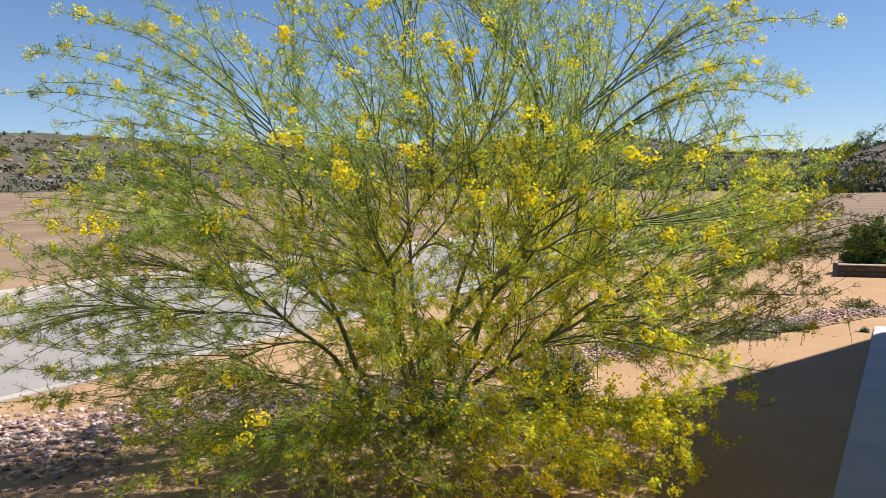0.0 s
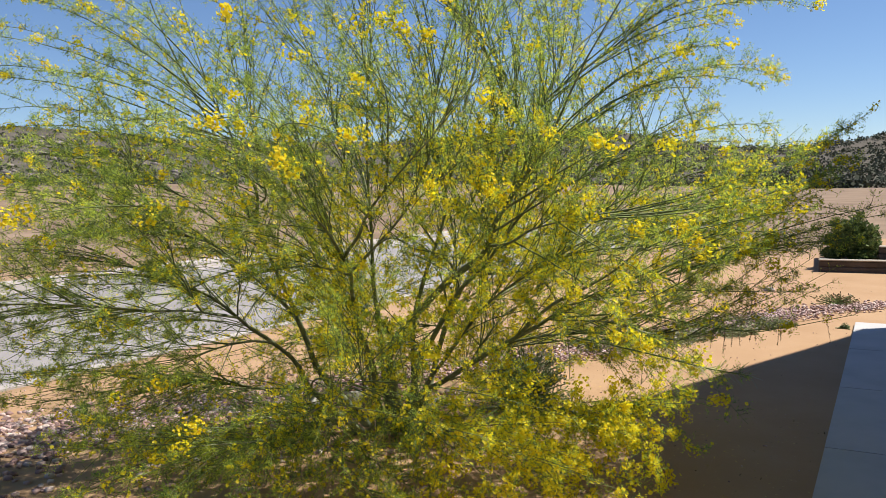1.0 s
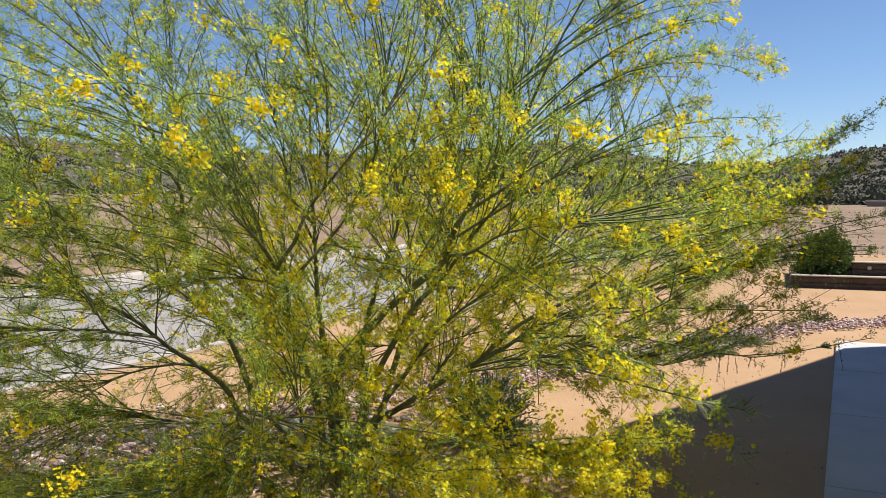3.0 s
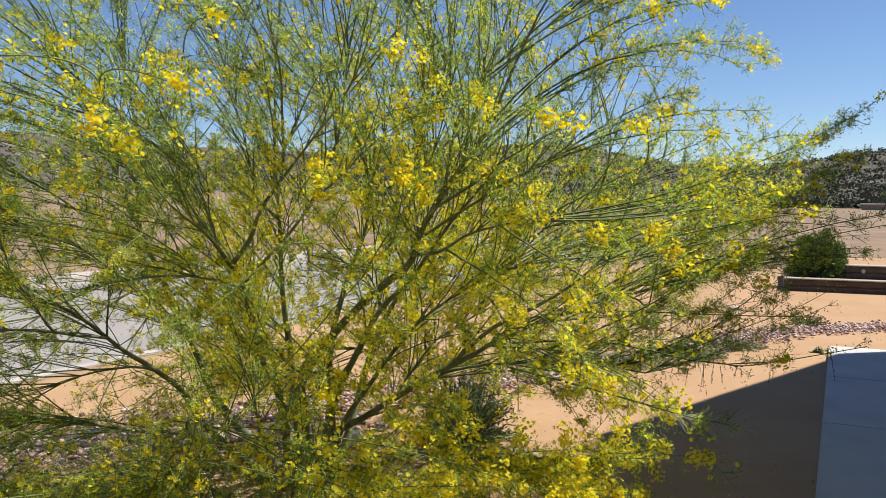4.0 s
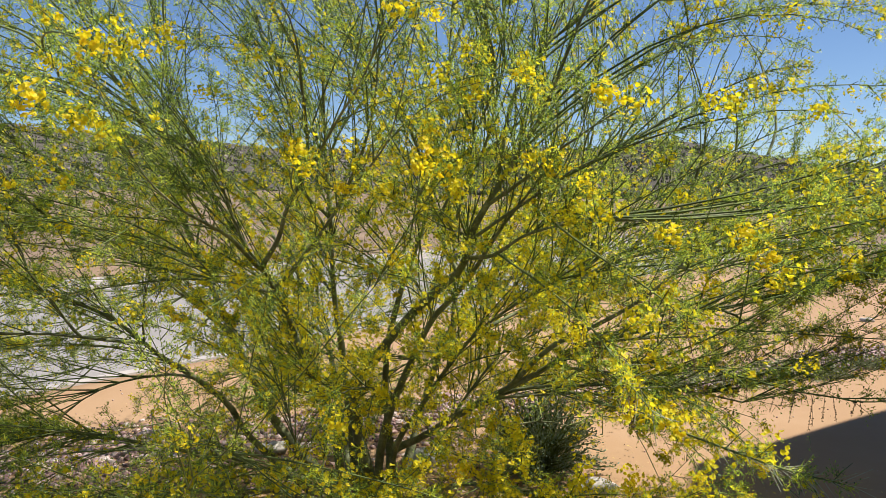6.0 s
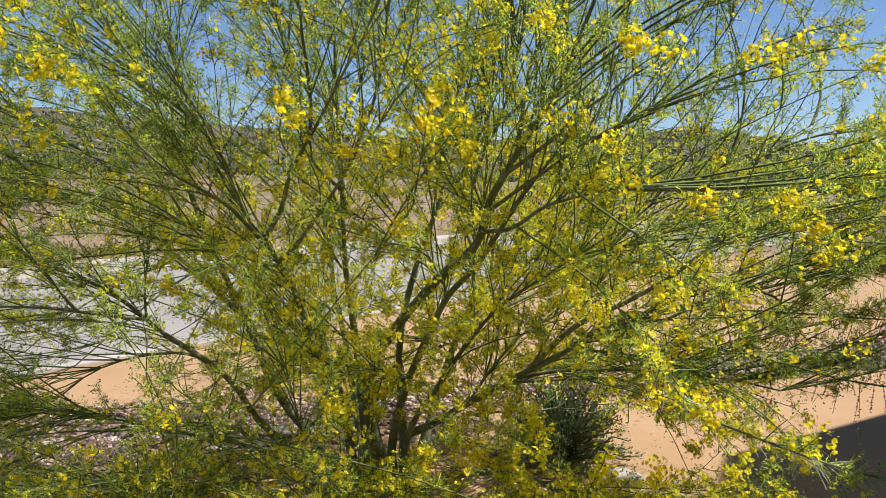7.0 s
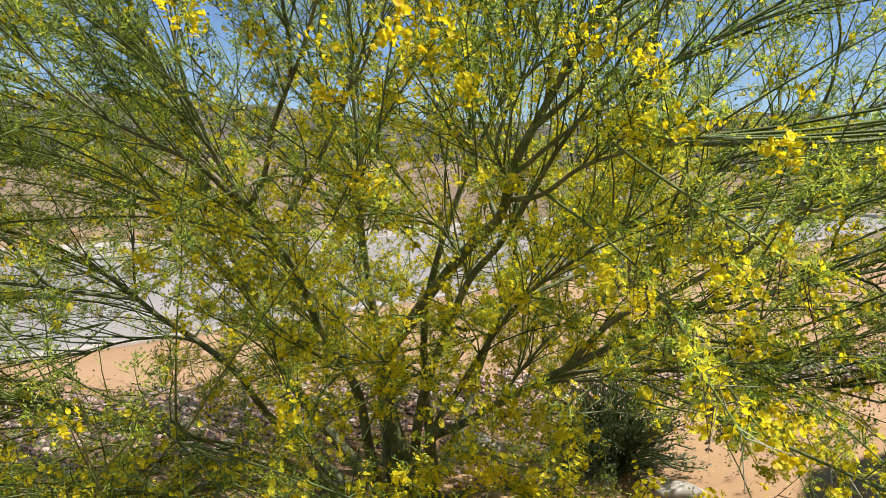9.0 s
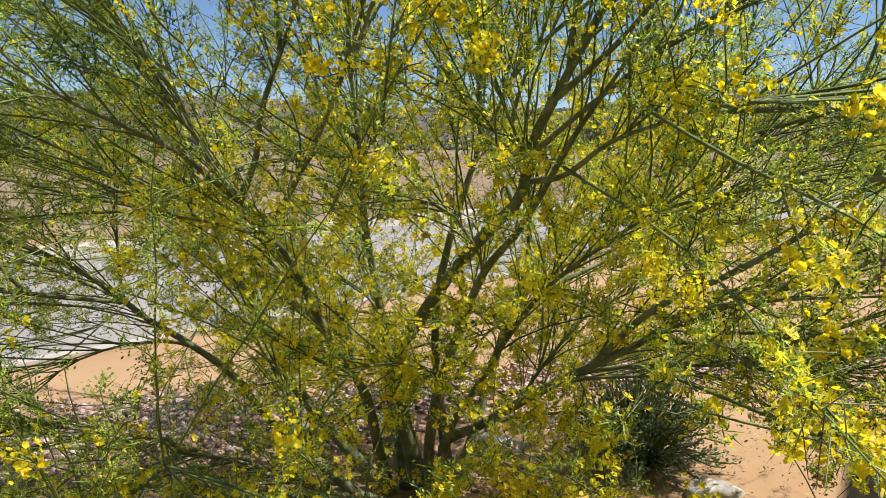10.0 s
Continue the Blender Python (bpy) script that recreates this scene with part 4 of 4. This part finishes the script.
HEADS_HIGH = [
    (0.907, 3.735, 1.7), (0.84, 3.72, 1.72), (1.018, 3.77, 1.36), (0.39, 3.58, 1.55), (0.45, 3.6, 1.52), (1.317, 3.74, 1.26), (1.26, 3.76, 1.3),
    (1.08, 4.08, 1.175), (0.453, 3.9, 1.475), (0.5, 4.55, 1.995), (1.17, 4.45, 2.02), (1.18, 3.81, 1.71), (1.25, 3.88, 1.35), (1.95, 4.62, 1.39),
    (2.25, 4.72, 1.75), (1.297, 4.04, 2.12), (0.36, 3.4, 1.87), (0.8, 4.3, 1.32), (0.95, 3.78, 1.12), (1.21, 3.82, 1.35), (0.79, 4.21, 1.34),
    (1.14, 4.78, 1.6), (1.33, 4.58, 1.14), (0.78, 4, 1.417), (0.86, 3.93, 1.413), (0.93, 3.71, 1.144), (0.36, 3.9, 1.55),
]
HEADS = HEADS_LEFT + HEADS_LOW + HEADS_HIGH
P4, T4 = wood(list(wand_pts), 3)
hw = grow_to([np.array(h) for h in HEADS], P4, T4, 0.08, 0.3)
wand_pts = np.concatenate([wand_pts, hw])
wand_rad = np.concatenate([wand_rad, np.linspace(0.0026, 0.0014, K)[None].repeat(len(hw), 0)])
wand_pts[..., 2] = np.maximum(wand_pts[..., 2], 0.06)
N_WANDS = len(wand_pts)
own = np.argsort(wand_pts[:, -1, 1])[:300]
for k in own:
    v, f = tubes(wand_pts[k : k + 1], wand_rad[k : k + 1], 4)
    part_np("shoot", v, f, M_TWIG, tree)
rest = np.setdiff1d(np.arange(len(wand_pts)), own)
v, f = tubes(wand_pts[rest], wand_rad[rest], 4)
part_np("shoot_growth", v, f, M_TWIG, tree, "slender green shoots", "stuff")


def along(curves, k, w):
    """Places and directions at w (0..1) on the curves k."""
    n = curves.shape[1] - 1
    x = np.clip(w, 0, 0.9999) * n
    i = x.astype(int)
    fr = (x - i)[:, None]
    a, b = curves[k, i], curves[k, i + 1]
    return a * (1 - fr) + b * fr, unit(b - a)


outer = np.array([p[np.linspace(16, 25, K).astype(int)] for p, _ in BOUGHS.values()])
wand_pts = np.concatenate([wand_pts, outer])
W_LEN = np.linalg.norm(np.diff(wand_pts, axis=1), axis=2).sum(1)
per = np.maximum(5, (W_LEN * 16).astype(int))
per[N_FREE : N_FREE + len(ARCHES)] *= 2
tk = np.repeat(np.arange(len(wand_pts)), per)
tw = rng.uniform(0.2, 1.0, len(tk)) ** 0.85
tp, tt = along(wand_pts, tk, tw)
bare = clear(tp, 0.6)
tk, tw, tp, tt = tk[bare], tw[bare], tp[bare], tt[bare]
td = unit(tt * rng.uniform(0.5, 1.1, (len(tk), 1)) + unit(np.cross(tt, rand_dirs(len(tk)))) * rng.uniform(0.5, 1.2, (len(tk), 1)) + np.array([0, 0, 0.08]))
tl = (0.018 + 0.10 * rng.uniform(0, 1, len(tk)) ** 2.2) * (1.15 - 0.5 * tw)
u4 = np.linspace(0, 1, 3)[None, :, None]
twig_pts = tp[:, None] + td[:, None] * tl[:, None, None] * u4 + np.cumsum(rng.normal(size=(len(tk), 3, 3)) * 0.007, axis=1) * u4
twig_pts[..., 2] = np.maximum(twig_pts[..., 2], 0.04)
v, f = tubes(twig_pts, np.linspace(0.0018, 0.0009, 3)[None].repeat(len(tk), 0), 3)
part_np("twig_growth", v, f, M_TWIG, tree, "thin green twigs", "stuff")

# leaf strings that hang from the drooping wands, and bare straw-like stalks at their ends
hk = np.concatenate([np.full(16, 3), np.full(12, 4), np.full(9, 0), np.full(9, 1)])
hp, _ = along(trail_pts, hk, rng.uniform(0.25, 0.98, len(hk)))
hl = rng.uniform(0.05, 0.13, len(hk))
lean = np.array([0, 0, -1.0]) + rng.normal(size=(len(hk), 3)) * 0.16
hang_pts = hp[:, None] + unit(lean)[:, None] * hl[:, None, None] * np.linspace(0, 1, 4)[None, :, None]
v, f = tubes(hang_pts, np.linspace(0.0011, 0.0006, 4)[None].repeat(len(hk), 0), 3)
lk = np.repeat(np.arange(len(hk)), 22)
lp, lt = along(hang_pts, lk, rng.uniform(0.1, 1.0, len(lk)))
la = unit(np.cross(lt, rand_dirs(len(lk))) + lt * 0.4)
v2, f2 = quads_at(lp, la, unit(np.cross(la, rand_dirs(len(lk)))), rng.uniform(0.005, 0.009, len(lk)), rng.uniform(0.003, 0.005, len(lk)))
part_np("leaf_string_growth", np.concatenate([v, v2]), np.concatenate([f, f2 + len(v)]), M_DRY, tree, "little strings of dry reddish-green leaves", "stuff")
nk = np.concatenate([np.full(70, 2), np.full(24, 0)])
sp2, st2 = along(trail_pts, nk, rng.uniform(0.35, 1.0, len(nk)))
sa2 = unit(np.cross(st2, rand_dirs(len(nk))) + st2 * 0.7 + np.array([0, 0, -0.15]))
straw = sp2[:, None] + sa2[:, None] * rng.uniform(0.03, 0.09, len(nk))[:, None, None] * np.linspace(0, 1, 3)[None, :, None]
v, f = tubes(straw, np.linspace(0.0011, 0.0007, 3)[None].repeat(len(nk), 0), 3)
part_np("stalk_growth", v, f, M_STRAW, tree, "pale bare leaf stalks like straws", "stuff")

# leaves: feathery sprigs of tiny paired leaflets
n_on = rng.poisson(5.2 + tl * 130) * rng.choice([0.3, 0.7, 1, 1.8], len(tk))
n_on = (n_on * np.interp(tp[:, 2], [0.5, 0.9, 1.7, 2.5], [0.8, 0.95, 0.85, 0.75]) * np.interp(tp[:, 1], [4.9, 5.8], [1.0, 0.48]) * np.interp(tp[:, 0], [-0.9, -0.3], [1.45, 1.0])).astype(int)
sk = np.repeat(np.arange(len(tk)), n_on)
sp, st = along(twig_pts, sk, 1 - rng.uniform(0, 0.95, len(sk)) ** 1.7)
sp = sp + rng.normal(size=sp.shape) * 0.006
wk = np.repeat(np.arange(len(wand_pts)), np.maximum(2, (W_LEN * 24).astype(int)))
wp, wt = along(wand_pts, wk, rng.uniform(0.3, 1.0, len(wk)))
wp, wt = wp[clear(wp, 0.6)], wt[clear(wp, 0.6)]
sp, st = np.concatenate([sp, wp]), np.concatenate([st, wt])
ns = len(sp)
sd = unit(st * 0.5 + unit(np.cross(st, rand_dirs(ns))) * 0.8 + np.array([0, 0, 0.15]))
side = unit(np.cross(sd, rand_dirs(ns)))
# the stalk of each leaf, like a soft needle
sl = rng.uniform(0.018, 0.045, ns)
v0, f0 = quads_at(sp, unit(sd + 0.25 * rand_dirs(ns)), side, sl, rng.uniform(0.0014, 0.0026, ns))
foot, al, ac = [], [], []
for q in range(2):
    for sgn in ((-1, 1), (1,))[q]:
        foot.append(sp + sd * (sl * (0.4 + 0.45 * q + rng.uniform(-0.2, 0.15, ns)))[:, None])
        al.append(unit(sd * 0.7 + side * sgn + 0.3 * rand_dirs(ns)))
        # the blades lie open to the light
        ac.append(unit(np.cross(al[-1], unit(rand_dirs(ns) * 0.75 + np.array([0.35, -0.1, 0.75])))))
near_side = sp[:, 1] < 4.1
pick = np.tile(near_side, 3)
foot, al, ac = np.concatenate(foot), np.concatenate(al), np.concatenate(ac)
lf = rng.uniform(0.0052, 0.0092, len(foot))
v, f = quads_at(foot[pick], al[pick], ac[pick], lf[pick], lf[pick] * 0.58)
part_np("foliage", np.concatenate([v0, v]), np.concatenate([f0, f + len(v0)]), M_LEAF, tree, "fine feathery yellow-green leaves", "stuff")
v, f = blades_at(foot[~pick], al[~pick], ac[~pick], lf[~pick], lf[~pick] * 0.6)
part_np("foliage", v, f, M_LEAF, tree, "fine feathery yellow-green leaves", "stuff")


def petals(place, face, size, leaf=quads_at):
    """Five rounded petals to a blossom, open towards face."""
    n = len(place)
    a = unit(np.cross(face, rand_dirs(n)))
    b = np.cross(face, a)
    V, F = [], []
    for q in range(5):
        t = q * 2 * np.pi / 5
        out = a * np.cos(t) + b * np.sin(t)
        al2 = unit(out + face * rng.uniform(0.1, 0.5, (n, 1)))
        ac2 = unit(np.cross(al2, face))
        w, f = leaf(place, al2, ac2, size * rng.uniform(0.85, 1.1, n), size * 0.85)
        V.append(w.reshape(n, -1, 3))
    V = np.stack(V, 1)
    k = f.shape[1]
    return V.reshape(-1, 3), np.arange(n * 5 * k).reshape(-1, k)


# single blossoms at the twig ends, thickest where the tree flowers most
tip = twig_pts[:, -1]
dens = np.array([noise.noise((x * 1.4, y * 1.4, z * 1.4)) + 0.6 * noise.noise((x * 4, y * 4, z * 4)) for x, y, z in tip])
heart = np.exp(-(((tip - np.array([0.1, 5.2, 1.05])) / np.array([1.2, 1.1, 0.6])) ** 2).sum(1))
low_mass = (tip[:, 0] > 0.1) & (tip[:, 0] < 1.3) & (tip[:, 1] < 4.6) & (tip[:, 2] < 0.75)
n_b = rng.poisson(np.clip(0.05 + 3.8 * dens + 9.0 * heart + 0.6 * (tip[:, 2] < 0.7) + 4.5 * low_mass, 0.03, 12.0))
bk = np.repeat(np.arange(len(tip)), n_b)
bp, _ = along(twig_pts, bk, 1 - rng.uniform(0, 0.8, len(bk)) ** 1.5)
bp = bp + rng.normal(size=bp.shape) * 0.010
v, f = petals(bp, unit(rand_dirs(len(bp)) + np.array([0.3, -0.3, 0.6])), rng.uniform(0.0065, 0.0095, len(bp)), blades_at)
part_np("blossom_scatter", v, f, M_PETAL, tree, "scattered single yellow blossoms", "stuff")

# flower heads: loose spikes of open blossoms on a short stalk
HEAD_MESH, HEAD_GEO, PLACED = [], [], []
for q in range(12):
    # the last four are the fullest, with larger, rounder petals
    full = q > 7
    n = int(rng.integers(32, 48)) if full else int(rng.integers(24, 38))
    w = rng.uniform(-1, 1, n)
    wide = 0.019 * (1.15 - 0.45 * np.abs(w))
    p = np.stack([rng.normal(size=n) * wide, rng.normal(size=n) * wide, w * 0.042], 1) * rng.uniform(0.85, 1.15)
    size = rng.uniform(0.0068, 0.0098, n) if full else rng.uniform(0.007, 0.0105, n)
    v, f = petals(p, unit(p * np.array([1, 1, 0.35]) + rand_dirs(n) * 0.012), size, round_at if full else quads_at)
    HEAD_MESH.append(mesh_np("flower_head", v, f, M_PETAL))
    HEAD_GEO.append((v, f))


def head_at(p, d, s=1.0, first=0):
    """Notes a flower head at p, lying along d."""
    PLACED.append((first + int(rng.integers(0, 4 if first else 8)), np.array(p), np.array(d), s))


for k in range(N_WANDS - len(HEADS), N_WANDS):
    p, d = wand_pts[k, -1], wand_pts[k, -1] - wand_pts[k, -2]
    head_at(p, d, rng.uniform(0.85, 1.12), 8)
    for _ in range(int(rng.integers(0, 2))):
        head_at(wand_pts[k, -2] * 0.4 + p * 0.6 + rng.normal(size=3) * 0.025, d + rng.normal(size=3) * 0.05, rng.uniform(0.55, 0.85), 8)
for c in ARCHES:
    for _ in range(4):
        k = int(rng.integers(4, K))
        head_at(c[k] + rng.normal(size=3) * 0.02, c[k] - c[k - 1], rng.uniform(0.35, 0.8))
count = 0
for k in rng.permutation(N_WANDS - len(HEADS)):
    p = wand_pts[k, -1]
    if noise.noise((p[0] * 1.1, p[1] * 1.1, p[2] * 1.1)) > -0.35 and p[2] > 0.3:
        head_at(wand_pts[k, -2] * 0.4 + p * 0.6, p - wand_pts[k, -2], 0.48 + 0.55 * rng.uniform() ** 2, 8 if p[1] < 3.9 else 0)
        count += 1
    if count >= 680:
        break
for k in range(N_WANDS - len(HEADS)):
    p = wand_pts[k, -1]
    if 0.15 < p[0] < 1.35 and p[1] < 4.7 and 0.12 < p[2] < 0.85 and rng.uniform() < (0.9 if p[2] < 0.5 else 0.42):
        head_at(p, p - wand_pts[k, -2], rng.uniform(0.45, 0.85), 8 if p[1] < 3.9 else 0)
    if p[0] > 0.5 and p[1] < 4.5 and 0.85 < p[2] < 1.9 and rng.uniform() < 0.1:
        for _ in range(2):
            head_at(p + rng.normal(size=3) * 0.02, p - wand_pts[k, -2], rng.uniform(0.45, 0.75), 8)
    q = np.exp(-(((p - np.array([0.1, 5.1, 1.05])) / np.array([1.35, 1.2, 0.75])) ** 2).sum())
    if q > 0.3 and rng.uniform() < 0.9:
        head_at(p, p - wand_pts[k, -2], rng.uniform(0.35, 0.7))

# the heads on the side of the walk are parts one by one, the rest one growth
PLACED.sort(key=lambda h: h[1][1])
V, F, at = [], [], 0
for n, (k, p, d, s) in enumerate(PLACED):
    m = Vector(d).to_track_quat("Z", "Y").to_matrix()
    if n < 300:
        ob = new("flower_head", HEAD_MESH[k])
        ob.parent = tree
        tagged(ob, kind="stuff")
        ob.matrix_basis = Matrix.Translation(Vector(p - BASE)) @ m.to_4x4() @ Matrix.Diagonal((s, s, s, 1))
    else:
        v, f = HEAD_GEO[k % 8]
        V.append((v * s) @ np.array(m).T + p)
        F.append(f + at)
        at += len(v)
part_np("flower_growth", np.concatenate(V), np.concatenate(F), M_PETAL, tree, "clusters of bright yellow flowers", "stuff")

# ---- stones ----


def stone_mesh(name, mat, sub=2, rough=0.16, smooth=True):
    bm = bmesh.new()
    bmesh.ops.create_icosphere(bm, subdivisions=sub, radius=1.0)
    off = Vector(rng.uniform(0, 40, 3))
    for v in bm.verts:
        v.co *= 1 + rough * noise.noise(v.co * 1.3 + off) - 0.25 * rough * abs(noise.noise(v.co * 2.1 - off)) + 0.06 * noise.noise(v.co * 3.5 + off)
    me = bpy.data.meshes.new(name)
    bm.to_mesh(me)
    bm.free()
    me.materials.append(mat)
    me.polygons.foreach_set("use_smooth", np.full(len(me.polygons), smooth))
    return me


BED = np.array([(-4.6, 4.55), (-3.3, 5.15), (-2.2, 5.55), (-1.3, 6.25), (0.0, 6.95), (1.2, 7.55), (2.4, 8.35), (3.7, 9.3), (4.9, 9.95), (6.2, 10.15), (8.0, 10.1)])
seg = np.linalg.norm(np.diff(BED, axis=0), axis=1)
cum = np.concatenate([[0], np.cumsum(seg)])


def bed_at(s, off):
    i = min(np.searchsorted(cum, s, side="right") - 1, len(seg) - 1)
    t = (BED[i + 1] - BED[i]) / seg[i]
    return BED[i] + t * (s - cum[i]) + np.array([-t[1], t[0]]) * off


stones = tagged(new("stone_bed"), "dry stream bed of pink and grey river stones", "stone bed")
ROCKS = [stone_mesh("river_stone", M_ROCK, 1, 0.75, False) for _ in range(8)]
for k in range(300):
    s = rng.uniform(0.6, 5.6)
    p = bed_at(s, np.clip(rng.normal() * 0.26, -0.55, 0.55))
    r = rng.uniform(0.016, 0.03)
    ob = new("river_stone", ROCKS[k % 8])
    ob.parent = stones
    ob.matrix_basis = pose(p[0], p[1], r * 0.3, rng.uniform(-15, 15), rng.uniform(-15, 15), rng.uniform(0, 360)) @ Matrix.Diagonal((r * 1.35, r, r * 0.7, 1))
V, F = [], []
iv = [np.array([v.co for v in me.vertices]) for me in ROCKS]
fi = [np.array([list(p.vertices) for p in me.polygons]) for me in ROCKS]
at = 0
for k in range(9000):
    s = rng.uniform(0, cum[-1])
    if k % 4 == 0:
        s = rng.uniform(0, 3.6)
    elif k % 4 == 1:
        s = rng.uniform(4.5, cum[-1])
    wide = 0.3 if s < 4.5 else 0.17
    p = bed_at(s, np.clip(rng.normal() * wide, -2 * wide, 2 * wide))
    if k % 4 == 0 and k % 8:
        # stones spread on under the crown towards the walk
        p = bed_at(rng.uniform(1.2, 5.2), -abs(rng.normal()) * 0.75)
    r = rng.uniform(0.011, 0.025) * (1 if s < 4.5 else 0.75)
    a = rng.uniform(0, 6.28)
    q = iv[k % 8] * np.array([1.35, 1, 0.7]) * r
    q = np.stack([q[:, 0] * np.cos(a) - q[:, 1] * np.sin(a), q[:, 0] * np.sin(a) + q[:, 1] * np.cos(a), q[:, 2]], 1)
    V.append(q + np.array([p[0], p[1], r * 0.28 + (rng.uniform(0, 0.03) if s > 4.5 else 0)]))
    F.append(fi[k % 8] + at)
    at += len(q)
part_np("cobbles", np.concatenate(V), np.concatenate(F), M_COBBLE, stones, "smaller pink and grey cobbles", "stuff")
for x, y, r in ((0.14, 5.95, 0.08), (0.87, 4.64, 0.06), (1.02, 5.6, 0.07), (-0.75, 6.05, 0.07), (-0.45, 6.2, 0.07), (4.75, 11.6, 0.05)):
    ob = new("boulder", stone_mesh("boulder", M_PALE, 2, 0.8))
    ob.matrix_basis = pose(x, y, r * 0.3, 0, 0, rng.uniform(0, 360)) @ Matrix.Diagonal((r * 1.4, r, r * 0.7, 1))
    tagged(ob, "pale weathered stone half sunk in the sand", "stone", "pale stones by the tree")

# fallen leaves and petals under the crown, and grit on the sand
n = 5000
a, rr = rng.uniform(0, 2 * np.pi, n), 2.6 * np.sqrt(rng.uniform(0, 1, n))
pl = np.stack([BASE[0] + np.cos(a) * rr, BASE[1] - 0.3 + np.sin(a) * rr, np.full(n, 0.022)], 1)
al = unit(rand_dirs(n) * np.array([1, 1, 0.25]))
v, f = quads_at(pl, al, unit(np.cross(al, np.array([0, 0, 1.0]) + 0.3 * rand_dirs(n))), rng.uniform(0.008, 0.03, n), rng.uniform(0.005, 0.012, n))
tagged(new("leaf_litter", mesh_np("leaf_litter", v, f, M_LITTER)), "fallen dry leaves and petals under the tree", "leaf litter", "", "stuff")
n = 900
V, F, at = [], [], 0
small = stone_mesh("grit", M_COBBLE, 1, 0.3)
sv, sf = np.array([v.co for v in small.vertices]), np.array([list(p.vertices) for p in small.polygons])
for k in range(n):
    x, y = rng.uniform(-4, 6.5), rng.uniform(3.2, 12.5)
    r = rng.uniform(0.003, 0.007)
    V.append(sv * r + np.array([x, y, 0.004]))
    F.append(sf + at)
    at += len(sv)
tagged(new("loose_grit", mesh_np("loose_grit", np.concatenate(V), np.concatenate(F), M_COBBLE, smooth=True)), "loose grit and pebbles on the sand", "gravel", "", "stuff")

# low farm building far across the field
shed = new("far_shed")
tagged(shed, "small pale farm building far across the field", "building")
poly_slab("wall", [(57.2, 99.3), (59.8, 97.8), (60.6, 99.2), (58.0, 100.7)], -0.05, 0.62, M_STUCCO, shed)
poly_slab("roof", [(57.0, 99.3), (59.9, 97.6), (60.8, 99.2), (57.9, 100.9)], 0.62, 0.8, M_PALE, shed)
